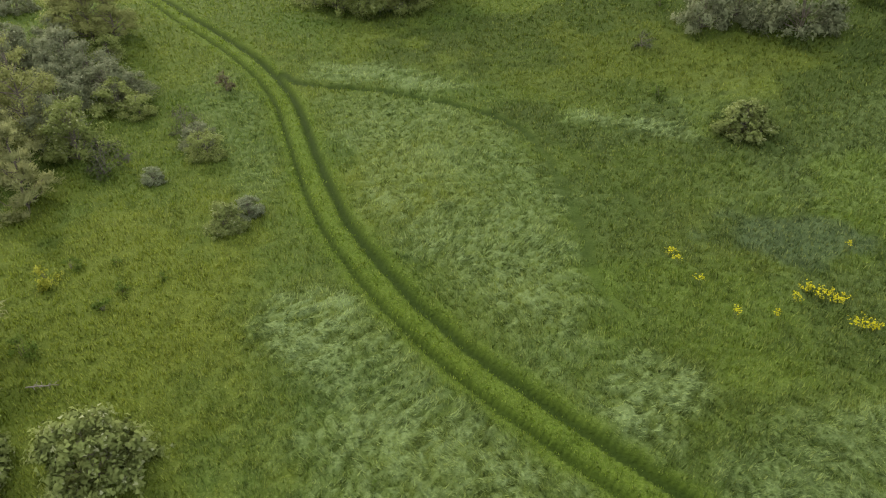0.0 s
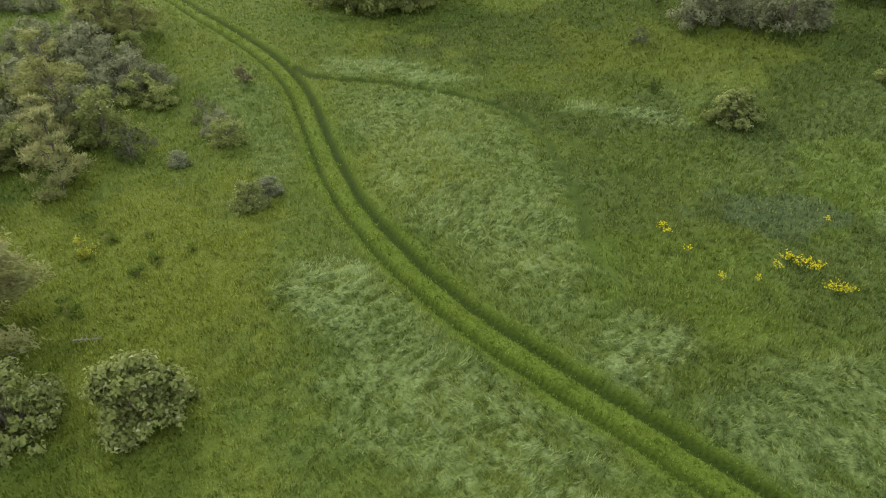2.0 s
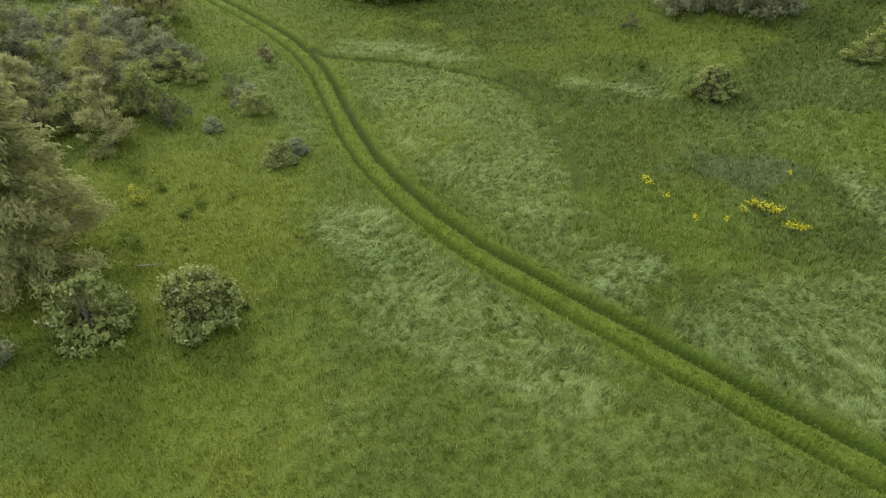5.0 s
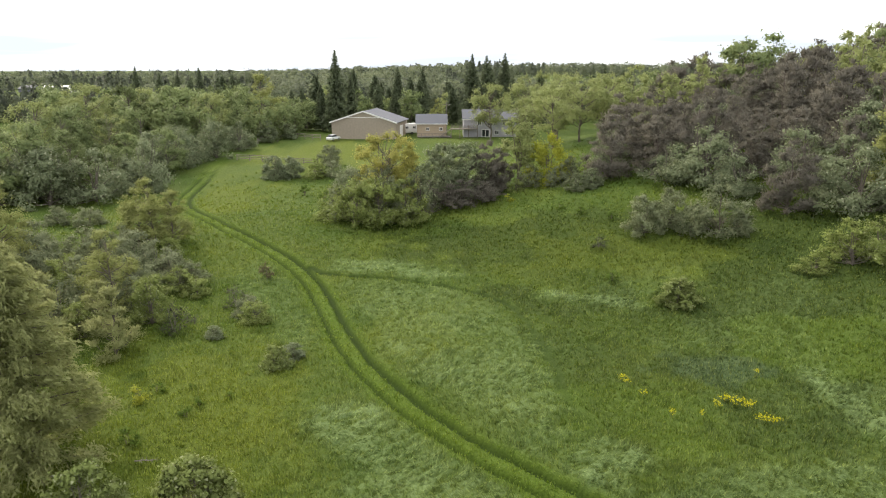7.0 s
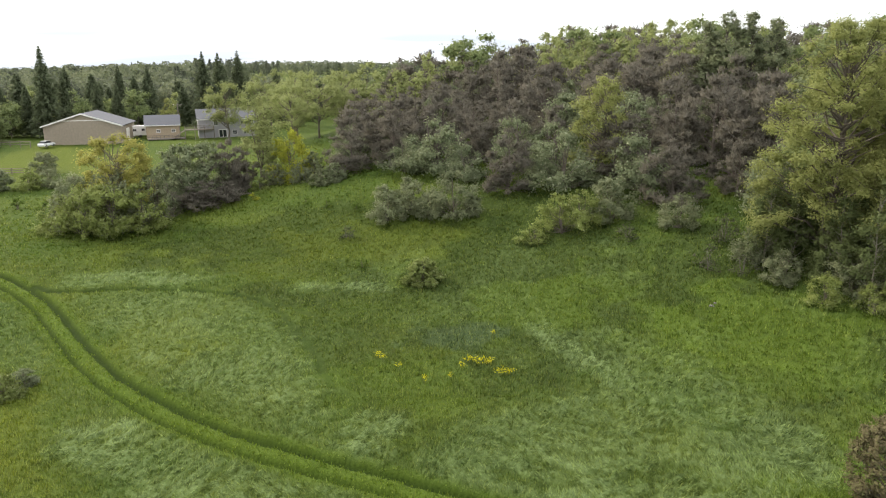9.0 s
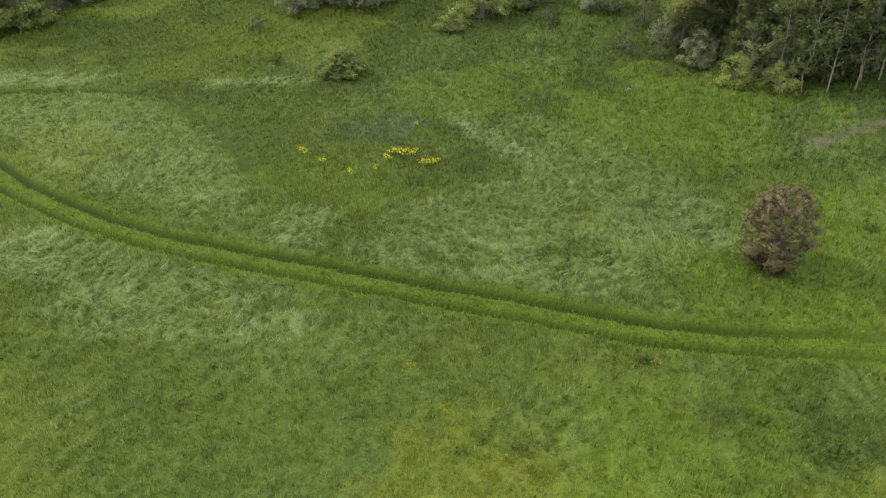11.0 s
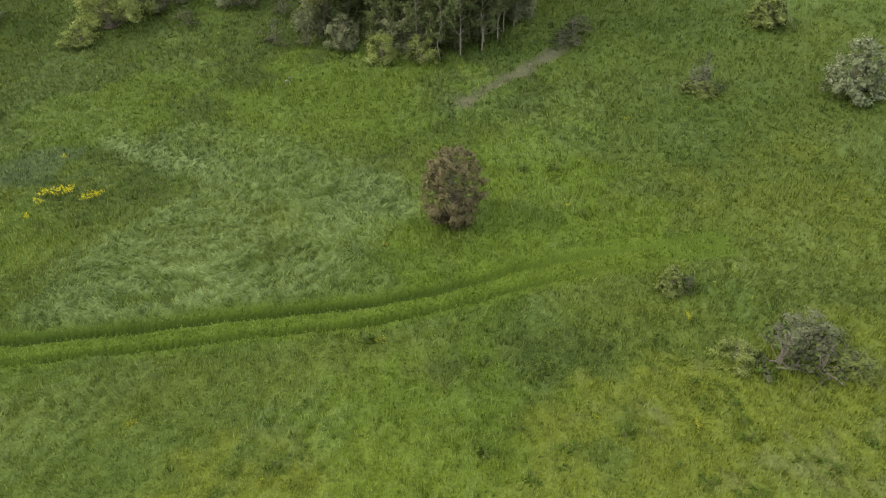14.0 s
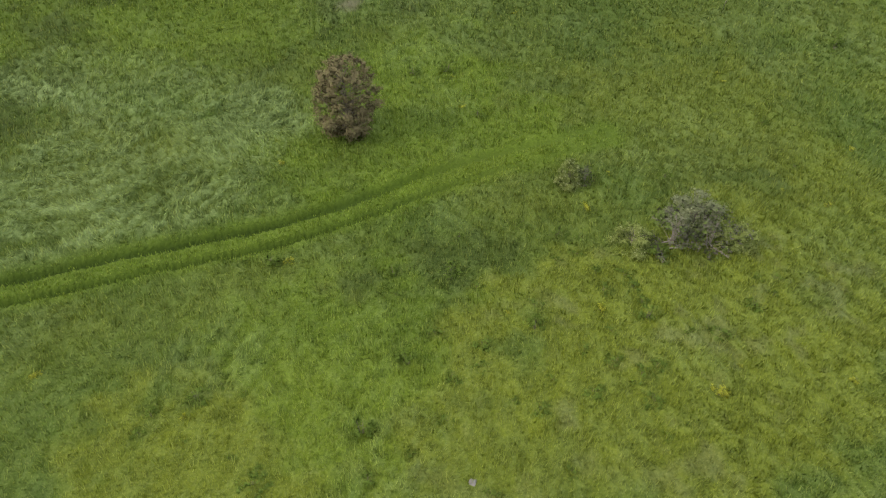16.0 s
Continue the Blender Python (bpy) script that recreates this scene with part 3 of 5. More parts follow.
def build_grass():
    """Tufts of leaning blades over the meadow that is flown past."""
    rng = np.random.default_rng(5)
    n = 1000000
    x, y = rng.uniform(-60, 100, n), rng.uniform(-40, 150, n)
    far = np.hypot(x + 0.5, y + 10)
    keep = (rng.random(n) < np.clip(34 / far, 0, 1) ** 1.2 * sstep(150, 60, far)) & (far > 3)
    x, y = x[keep], y[keep]
    k, rut, tall = meadow_kinds(x, y)
    keep = rng.random(len(x)) > np.maximum(k["bare"], 0.98 * np.minimum(1, 6 * rut))
    x, y, rut, tall, k = x[keep], y[keep], rut[keep], tall[keep], {a: b[keep] for a, b in k.items()}
    far = np.hypot(x + 0.5, y + 10)
    flow = 2 * math.pi * (vnoise(x, y, 6, 81) + 0.6 * vnoise(x, y, 1.5, 82))
    lean = 0.12 + 0.85 * k["pale"] + 0.4 * vnoise(x, y, 1.1, 83)
    tuft = tussocks(x, y)
    z = relief(x, y, rut, k["strand"]) + 0.1 * tuft * (1 - rut)
    slope = []
    for ex, ey in ((0.07, 0.0), (0.0, 0.07)):
        near, near_rut, _ = meadow_kinds(x + ex, y + ey)
        slope.append((relief(x + ex, y + ey, near_rut, near["strand"]) + 0.2 * tussocks(x + ex, y + ey) - relief(x, y, rut, k["strand"]) - 0.2 * tuft) / 0.07)
    tall = tall * (0.4 + 0.85 * tuft)
    del k["strand"]
    verts, norms, kinds = [], [], {a: [] for a in k}
    for b in range(3):
        turn = flow + rng.normal(size=len(x)) * (1.6 - 1.0 * k["pale"])
        top = tall * rng.uniform(0.7, 1.3, len(x))
        wide = (0.014 + 0.0006 * far) * rng.uniform(0.6, 1.4, len(x))
        bx, by = x + rng.normal(size=len(x)) * 0.12, y + rng.normal(size=len(x)) * 0.12
        across = turn + math.pi / 2 + rng.normal(size=len(x)) * 0.5
        ux, uy = np.cos(across) * wide, np.sin(across) * wide
        bend = np.minimum(lean, 1.35)
        reach = top * np.sin(bend) * 1.2
        v = np.stack([np.stack([bx - ux, by - uy, z - 0.05], 1), np.stack([bx + ux, by + uy, z - 0.05], 1),
                      np.stack([bx + np.cos(turn) * reach, by + np.sin(turn) * reach, z + top * np.cos(bend) + 0.05], 1)], axis=1)
        soft = np.stack([-slope[0] - np.cos(turn) * 0.2, -slope[1] - np.sin(turn) * 0.2, np.ones(len(x))], 1)
        away = np.sum(np.cross(v[:, 1] - v[:, 0], v[:, 2] - v[:, 0]) * soft, axis=1) < 0
        v[away] = v[away][:, ::-1]
        verts.append(v.reshape(-1, 3))
        norms.append(np.repeat(soft, 3, 0))
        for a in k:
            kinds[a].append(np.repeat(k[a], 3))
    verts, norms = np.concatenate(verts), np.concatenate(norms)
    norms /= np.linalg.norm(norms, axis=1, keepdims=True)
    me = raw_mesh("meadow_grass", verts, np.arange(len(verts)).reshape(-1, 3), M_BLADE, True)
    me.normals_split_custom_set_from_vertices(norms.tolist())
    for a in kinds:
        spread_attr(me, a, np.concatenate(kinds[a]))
    tagged(new("meadow_grass", me), "long green meadow grass, laid over in pale swathes", "grass", kind="stuff")


build_ground()
build_grass()


# ---- trees and bushes ----
def lobes_crown(rng, tall, wide, foot, count, lobe, shape="round"):
    """Centres and radii of the clumps of a crown."""
    c, r = [], []
    while len(c) < count:
        u = rng.random() ** (1.35 if shape == "dome" else 1.0)
        h = foot + (tall - foot) * u
        if shape == "round":
            edge = math.sqrt(max(0.03, 1 - (2 * u - 0.9) ** 2 / 1.25))
        elif shape == "oval":
            edge = math.sqrt(max(0.04, 1 - (2 * u - 0.8) ** 2 / 1.72)) * (1.05 - 0.45 * u)
        elif shape == "cone":
            edge = 1.02 - 0.85 * u
        else:
            edge = math.sqrt(max(0.05, 1 - u * u)) * (0.85 + 0.25 * rng.random())
        if rng.random() > 0.25 + edge:
            continue
        a, q = rng.uniform(0, 2 * math.pi), math.sqrt(rng.random())
        q = 0.3 + 0.7 * q
        rad = lobe * rng.uniform(0.65, 1.3) * (1 - 0.35 * u * u)
        out = max(0, wide * edge * q - rad * 0.35)
        c.append((out * math.cos(a), out * math.sin(a), min(h, tall - rad * 0.55)))
        r.append(rad)
    return np.array(c), np.array(r)


def leafage(rng, c, r, per, long, wide, squash=0.8, spiky=False, droop=0.0):
    """Leaves on the sprays of each clump: uneven tufts that stand out of it, thinner below, and a few in its depth."""
    at, face, home = [], [], []
    for centre, rad in zip(c, r):
        n = max(8, int(1.3 * per * rad * rad))
        k = max(4, int(5 + 6 * rad))
        d = rng.normal(size=(k, 3))
        d /= np.linalg.norm(d, axis=1, keepdims=True)
        d[:, 2] = np.where((d[:, 2] < -0.2) & (rng.random(k) < 0.65), -d[:, 2], d[:, 2])
        reach = rng.uniform(0.4, 0.92, (k, 1)) * rad
        girth = rng.uniform(0.34, 0.56, k) * rad
        pick = rng.choice(k, n, p=girth ** 2 / np.sum(girth ** 2))
        out = d[pick]
        loose = rng.normal(size=(n, 3)) * np.where(rng.random((n, 1)) < 0.1, 0.85, 0.5)
        along = rng.normal(size=(n, 1)) * 0.45
        off = (loose + along * (out + (0, 0, 0.35))) * girth[pick][:, None]
        at.append(centre + (out * reach[pick] + off) * (1, 1, squash))
        face.append(0.75 * out + 0.5 * off / girth[pick][:, None] + 1e-6)
        home.append(np.repeat(centre[None], n, 0))
    at, face, home = np.concatenate(at), np.concatenate(face), np.concatenate(home)
    face /= np.linalg.norm(face, axis=1, keepdims=True)
    middle = np.average(c, axis=0, weights=r) - (0, 0, 0.25 * np.ptp(c[:, 2]))
    swell = at - middle
    swell /= np.linalg.norm(swell, axis=1, keepdims=True) + 1e-9
    round_off = 0.75 * face + 0.5 * swell + (0, 0, 0.2)
    if spiky:
        way = face + (0, 0, 0.55)
        side = np.cross(way, rng.normal(size=way.shape))
        v, f = cards(at, side + 0.6 * face, long, wide, rng, along=way)
    else:
        v, f = cards(at, face + 0.45 * rng.normal(size=face.shape) + (0, 0, 0.3), long, wide, rng, droop)
    some = rng.random(len(at)) < (0.1 if spiky else 0.15)
    v2, f2 = cards(home[some] + (at[some] - home[some]) * 0.55, face[some] + 0.2 * rng.normal(size=(some.sum(), 3)), long * 1.2, long * 0.75, rng)
    v, f = np.concatenate([v, v2]), np.concatenate([f, f2 + len(v)])
    round_off = np.concatenate([round_off, round_off[some]])
    q = v.reshape(-1, 3, 3)
    away = np.sum(np.cross(q[:, 1] - q[:, 0], q[:, 2] - q[:, 0]) * round_off, axis=1) < 0
    q[away] = q[away][:, ::-1]
    round_off += 0.2 * rng.normal(size=round_off.shape)
    return q.reshape(-1, 3), f, np.repeat(round_off / np.linalg.norm(round_off, axis=1, keepdims=True), 3, 0)


def limbs(rng, c, r, tall, thick, foot, lean=0.0, stems=1):
    rods = []
    for s in range(stems):
        a = rng.uniform(0, 6.28)
        off = 0.0 if stems == 1 else thick * rng.uniform(0.4, 1.1)
        root = np.array((off * math.cos(a), off * math.sin(a), -0.3))
        p, segs = root, 5
        top = np.array((lean * tall + off * 12 * math.cos(a), off * 12 * math.sin(a), tall * 0.86))
        line = [root + (top - root) * (k / segs) + rng.normal(size=3) * (0.011 * tall if 0 < k else 0) * (1, 1, 0) for k in range(segs + 1)]
        for k in range(segs):
            rods.append((line[k], line[k + 1], thick * (1 - 0.17 * k), thick * (1 - 0.17 * (k + 1))))
    for centre, rad in zip(c, r):
        h = max(foot * 0.6, min(centre[2] - rad * 0.5, tall * 0.8) - 0.5 * math.hypot(centre[0], centre[1]))
        start = np.array((lean * h, 0, max(0.1, h)))
        mid = (start + centre) / 2 + rng.normal(size=3) * 0.08 * np.linalg.norm(centre - start)
        w = thick * 0.42 * (1 - 0.6 * h / tall)
        rods += [(start, mid, w, w * 0.65), (mid, centre + (0, 0, rad * 0.4), w * 0.65, w * 0.2)]
    return tubes(rods)


def make_tree(name, m, label, category, group, seed, tall, wide, foot, count, lobe, mat, bark, per, long, thick, shape="round", spiky=False, stems=1, squash=0.8, slim=0.5):
    rng = np.random.default_rng(seed)
    ob = thing(name, m, label, category, group)
    c, r = lobes_crown(rng, tall, wide, foot, count, lobe, shape)
    part_raw("trunk" if stems == 1 else "stem", *limbs(rng, c, r, tall, thick, foot, rng.uniform(-0.04, 0.04), stems), bark, ob, smooth=True)
    v, f, normals = leafage(rng, c, r, per, long, long * slim, squash, spiky)
    part_raw("crown", v, f, mat, ob, smooth=True).data.normals_split_custom_set_from_vertices(normals.tolist())
    return ob


def make_spruce(name, m, label, group, seed, tall, wide, mat, droop=0.22, gap=0.036, dense=9, needle=(0.42, 0.2)):
    """A spruce: whorls of drooping boughs with hanging needles."""
    rng = np.random.default_rng(seed)
    ob = thing(name, m, label, "tree", group)
    rods, at, way, fine = [((0, 0, -0.3), (0, 0, tall), 0.012 * tall, 0.02)], [], [], []
    h = 0.07 * tall
    while h < tall * 0.985:
        span = wide * (1 - h / tall) ** 0.85 * rng.uniform(0.75, 1.1) + 0.04
        for a in np.arange(8) * 0.785 + rng.uniform(0, 6.28) + 0.2 * rng.normal(size=8):
            q = span * rng.uniform(0.7, 1.1)
            tip = np.array((q * math.cos(a), q * math.sin(a), h - droop * q + 0.1))
            rods.append(((0, 0, h), tip, 0.02 + 0.012 * q, 0.008))
            n = max(3, int(dense * q))
            u = rng.random((n, 1)) ** 0.7
            at.append(np.array((0, 0, h)) + u * (tip - (0, 0, h)) + rng.normal(size=(n, 3)) * 0.13 * q ** 0.5)
            way.append(np.repeat([[math.cos(a), math.sin(a), -0.5]], n, 0) + 0.5 * rng.normal(size=(n, 3)))
            fine.append(np.full(n, min(1.0, 0.45 + 0.4 * q)))
        h += tall * gap * (1.2 - 0.75 * h / tall)
    at, way, fine = np.concatenate(at), np.concatenate(way), np.concatenate(fine)[:, None]
    part_raw("trunk", *tubes(rods, 4), M_BARK, ob)
    part_raw("crown", *cards(at, np.cross(way, rng.normal(size=way.shape)) + (0, 0, 0.5), needle[0] * fine, needle[1] * fine, rng, along=way), mat, ob)
    return ob


def stand(x, y, turn=0.0, size=1.0, sunk=0.0, tallness=1.0):
    return pose(x, y, height(x, y) - sunk, 0, 0, turn) @ Matrix.Diagonal((size, size, size * tallness, 1))


KINDS = {}


def kind(key, maker, variants=3):
    """A kind of tree, built in a few shapes and then copied."""
    KINDS[key] = [maker, variants, []]


def plant(key, x, y, size=1.0, tallness=1.0, sunk=0.05):
    maker, variants, made = KINDS[key]
    rnd = random.Random(int(x * 131 + y * 977) + len(key))
    m = stand(x, y, rnd.uniform(0, 360), size, sunk, tallness)
    if len(made) < variants:
        made.append(maker(m, len(made)))
        return made[-1]
    first = rnd.choice(made)
    return copy_thing(first, m @ Matrix.Diagonal((*(1 / v for v in first.scale), 1)))


kind("broadleaf", lambda m, s: make_tree("broadleaf_tree", m, "rounded green broadleaf tree in early summer leaf", "tree", "broadleaf trees", 10 + s, 10, 4.2, 1.5, 30, 1.5, M_GREEN, M_BARK, 80, 0.17, 0.2), 4)
kind("far_broadleaf", lambda m, s: make_tree("broadleaf_tree", m, "rounded green broadleaf tree among the farm woods", "tree", "farm woods", 15 + s, 11, 4.6, 1.2, 26, 1.8, M_GREEN, M_BARK, 26, 0.3, 0.2), 4)
kind("olive_tree", lambda m, s: make_tree("willow_tree", m, "spreading grey-green willow with soft foliage", "tree", "grey willows", 20 + s, 7, 4.6, 0.2, 32, 1.4, M_WILLOW, M_BARK, 85, 0.16, 0.16, "dome", stems=3), 4)
kind("olive", lambda m, s: make_tree("olive_shrub", m, "dense grey-green shrub in pale blossom on the slope", "bush", "grey-green shrubs", 30 + s, 4, 2.6, 0.3, 44, 0.68, M_OLIVE, M_BARK, 260, 0.095, 0.06, "dome", stems=4), 4)
kind("blossom", lambda m, s: make_tree("hawthorn_bush", m, "green thorn bush dotted with white blossom", "bush", "blossoming bushes", 40 + s, 4, 2.6, 0.25, 40, 0.68, M_BLOSSOM, M_BARK, 300, 0.085, 0.06, "dome", stems=4), 3)
kind("yellow", lambda m, s: make_tree("maple_tree", m, "tall yellow-green maple in fresh leaf", "tree", "yellow-green maples", 50 + s, 12, 4.6, 1.6, 46, 1.2, M_YELLOW, M_BARK, 160, 0.12, 0.2, "oval"), 3)
kind("gold", lambda m, s: make_tree("golden_maple", m, "broad maple in bright yellow young leaf", "tree", "golden maples", 58 + s, 12.5, 5.4, 2.5, 90, 1.25, M_GOLD, M_BARK, 130, 0.14, 0.2, "round", stems=3), 1)
kind("great_maple", lambda m, s: make_tree("great_maple", m, "great spreading yellow-green maple at the wood's edge", "tree", "great maples", 52 + s, 25, 8.5, 3.0, 165, 1.4, M_YELLOW, M_BARK, 220, 0.105, 0.4, "oval"), 2)
kind("yellow_bush", lambda m, s: make_tree("yellow_bush", m, "bright yellow-green leafy bush", "bush", "yellow-green bushes", 55 + s, 5, 3, 0.3, 44, 0.85, M_BRIGHT, M_BARK, 170, 0.12, 0.08, "dome", stems=3), 2)
kind("spring", lambda m, s: make_tree("tall_willow", m, "airy pale yellow-green willow with a bare trunk", "tree", "pale willows", 64 + s, 12, 5.0, 4.2, 40, 1.3, M_SPRING, M_BARK, 80, 0.16, 0.22), 3)
kind("far_spring", lambda m, s: make_tree("birch_tree", m, "light yellow-green birch on the crest of the rise", "tree", "birches on the crest", 67 + s, 11, 3.6, 1.5, 34, 1.15, M_SPRING, M_PALEBARK, 50, 0.22, 0.14, "oval"), 3)
kind("pine", lambda m, s: make_tree("pine_tree", m, "brownish Scots pine with tufted boughs", "tree", "pines on the rise", 70 + s, 9.5, 4.3, 0.4, 52, 1.0, M_PINE, M_BARK, 120, 0.2, 0.2, "dome", spiky=True, squash=0.7, slim=0.3), 4)
kind("low_pine", lambda m, s: make_tree("low_pine", m, "low brown pine with level spreading boughs", "tree", "pines by the farm", 78 + s, 5.5, 4.2, 0.2, 40, 1.0, M_PINE, M_BARK, 150, 0.17, 0.16, "dome", spiky=True, squash=0.42, slim=0.3), 2)
kind("far_pine", lambda m, s: make_tree("pine_tree", m, "brownish Scots pine high on the rise", "tree", "pines on the rise", 75 + s, 10, 4.3, 0.6, 40, 1.2, M_PINE, M_BARK, 60, 0.25, 0.2, "dome", spiky=True, squash=0.7, slim=0.32), 3)
kind("green_pine", lambda m, s: make_tree("pine_tree", m, "olive-green pine with loose tufted boughs", "tree", "pines by the meadow", 80 + s, 9, 3.9, 0.8, 40, 1.05, M_PINEGREEN, M_BARK, 130, 0.22, 0.2, "cone", spiky=True, squash=0.55, slim=0.2), 2)
kind("white_pine", lambda m, s: make_spruce("white_pine", m, "tall soft-needled pine with long level boughs", "pines by the meadow", 95 + s, 15, 7.6, M_PINEGREEN, -0.1, 0.07, 110, (0.2, 0.05)), 1)
kind("red", lambda m, s: make_tree("red_leaved_tree", m, "small reddish-brown leaved tree alone in the meadow", "tree", "", 100 + s, 5.3, 2.2, 0.3, 170, 0.42, M_RED, M_BARK, 480, 0.075, 0.09, "round"), 1)
kind("red_bush", lambda m, s: make_tree("red_bush", m, "small dark red bush on a thin stem", "bush", "", 103 + s, 2.2, 1.0, 0.5, 12, 0.42, M_RED, M_BARK, 260, 0.09, 0.05), 1)
kind("lilac", lambda m, s: make_tree("thorn_bush", m, "grey half-dead thorn bush with green shoots", "bush", "thorn bushes", 106 + s, 2.6, 1.3, 0.2, 20, 0.42, M_LILAC, M_TWIG, 200, 0.075, 0.03, "dome", stems=5), 2)
kind("shoot", lambda m, s: make_tree("leafy_shrub", m, "low leafy green shrub in the grass", "bush", "low shrubs", 110 + s, 1.0, 0.75, 0.05, 10, 0.3, M_HERB, M_BARK, 420, 0.06, 0.02, "dome", stems=4), 3)
kind("yellow_shoot", lambda m, s: make_tree("yellow_shrub", m, "low yellow-green shrub in the grass", "bush", "low shrubs", 114 + s, 1.0, 0.7, 0.05, 10, 0.3, M_BRIGHT, M_BARK, 420, 0.06, 0.02, "dome", stems=4), 2)
kind("edge_tree", lambda m, s: make_tree("thicket_tree", m, "dull green young tree leafy down to the ground", "tree", "trees at the wood's edge", 124 + s, 8.5, 2.5, 0.3, 60, 0.8, M_SHADE, M_PALEBARK, 150, 0.1, 0.09, "oval"), 3)
kind("round_bush", lambda m, s: make_tree("round_bush", m, "compact rounded green bush alone in the grass", "bush", "round bushes", 130 + s, 3.4, 2.1, 0.1, 80, 0.5, M_ROUND, M_BARK, 400, 0.105, 0.04, "dome", stems=4), 2)
kind("grey_bush", lambda m, s: make_tree("grey_bush", m, "rounded grey-green bush in fine pale leaf", "bush", "grey-green bushes", 134 + s, 3.8, 2.3, 0.1, 72, 0.55, M_WILLOW, M_BARK, 340, 0.1, 0.04, "dome", stems=4), 2)
kind("crest_tree", lambda m, s: make_tree("crest_tree", m, "tall dark green broadleaf tree on the crest", "tree", "dark trees on the crest", 140 + s, 16, 3.6, 2.5, 56, 1.15, M_OLIVE, M_BARK, 110, 0.17, 0.25, "oval"), 2)
kind("weed", lambda m, s: make_tree("dark_weed", m, "dark green leafy weed among the grass", "weed", "leafy weeds", 150 + s, 0.9, 0.8, 0.02, 12, 0.3, M_HERB, M_BARK, 300, 0.07, 0.015, "dome", stems=5), 3)
kind("sapling", lambda m, s: make_tree("ash_sapling", m, "slender pale-stemmed young tree at the wood's edge", "tree", "young trees at the wood's edge", 118 + s, 11, 1.9, 2.6, 34, 0.75, M_SHADE, M_PALEBARK, 110, 0.11, 0.08, "oval"), 3)
kind("spruce", lambda m, s: make_spruce("spruce_tree", m, "dark pointed spruce behind the farm", "spruces", 90 + s, 18, 4.4, M_SPRUCE, 0.2, 0.045, 15, (0.42, 0.13)), 3)
kind("dark_spruce", lambda m, s: make_spruce("spruce_tree", m, "dense dark green conifer in the farm woods", "spruces", 190 + s, 15, 5.2, M_SPRUCE, 0.1, 0.04, 11, (0.55, 0.22)), 3)
kind("dark_broadleaf", lambda m, s: make_tree("dark_maple", m, "dark-leaved spreading tree in the farm woods", "tree", "dark broadleaf trees", 195 + s, 12, 5.6, 0.8, 40, 1.4, M_SHADE, M_BARK, 60, 0.19, 0.22), 2)
kind("slim_willow", lambda m, s: make_tree("slim_willow", m, "slim pale green willow on several bare stems", "tree", "pale willows", 198 + s, 12.5, 3.0, 2.2, 52, 1.0, M_SPRING, M_BARK, 110, 0.14, 0.12, "oval", stems=3), 1)


def scatter(outline, gap, pick, seed, size=(0.8, 1.2), grow=lambda x, y: 1.0):
    """Trees inside an outline, no nearer to one another than the gap."""
    rnd = random.Random(seed)
    xs, ys = [p[0] for p in outline], [p[1] for p in outline]
    done = []
    for _ in range(4000):
        x, y = rnd.uniform(min(xs), max(xs)), rnd.uniform(min(ys), max(ys))
        inside, n = False, len(outline)
        for k in range(n):
            (ax, ay), (bx, by) = outline[k], outline[k - 1]
            if (ay > y) != (by > y) and x < (bx - ax) * (y - ay) / (by - ay) + ax:
                inside = not inside
        if inside and all((x - a) ** 2 + (y - b) ** 2 > gap * gap for a, b in done):
            done.append((x, y))
            plant(pick(rnd, x, y), x, y, rnd.uniform(*size) * grow(x, y))
    return done


# the clump before the farm
for key, x, y, s, t in (("gold", -8.9, 90, 1.0, 0.98), ("blossom", -16.2, 86.5, 1.25, 1.0), ("blossom", -13.2, 83.6, 1.5, 1.1), ("blossom", -9.6, 82.8, 1.65, 1.1), ("blossom", -6.0, 83.4, 1.5, 1.1), ("olive", -14.2, 88, 1.6, 1.15), ("olive", -9.5, 86.6, 1.7, 1.15), ("olive", -4.4, 88.5, 1.5, 1.2),
                        ("low_pine", -2.0, 89.8, 0.8, 1.15), ("low_pine", 2.2, 91.5, 0.9, 0.9), ("low_pine", 5.6, 92.6, 0.75, 0.85), ("low_pine", 6.6, 97, 0.85, 1.9), ("low_pine", 9.4, 98, 0.7, 1.6), ("grey_bush", -0.2, 96.5, 2.1, 1.15), ("grey_bush", 3.2, 98.5, 1.9, 1.2),
                        ("slim_willow", 12.0, 101, 1.2, 0.9), ("yellow_bush", 16.4, 97.6, 1.25, 1.22), ("olive", 13.2, 96.4, 0.85, 1.1), ("olive", 17, 94.4, 0.8, 1.0), ("blossom", 11, 95.6, 0.6, 0.9), ("olive", 19.6, 96.5, 0.8, 1.2), ("grey_bush", 21.6, 90, 0.85, 0.95), ("yellow_shoot", 9.4, 91, 1.6, 0.8), ("shoot", -20.4, 103, 1.6, 1.0)):
    plant(key, x, y, s, t)
# the shrubs at the foot of the rise
for key, x, y, s, t in (("olive", 24, 70, 1.25, 1), ("olive", 27.5, 71, 1.2, 1), ("olive", 31.8, 66, 1.5, 1), ("olive", 29, 68, 0.8, 1), ("blossom", 36.6, 53.4, 0.8, 0.65), ("blossom", 40.4, 53.4, 1.3, 0.95), ("blossom", 43.2, 54, 1.1, 1.0), ("olive", 46.5, 53, 1.3, 1),
                        ("olive", 51, 46, 1.0, 1), ("olive", 19.5, 90, 0.75, 0.9), ("yellow", 54, 66.5, 1.12, 1.05)):
    plant(key, x, y, s, t)


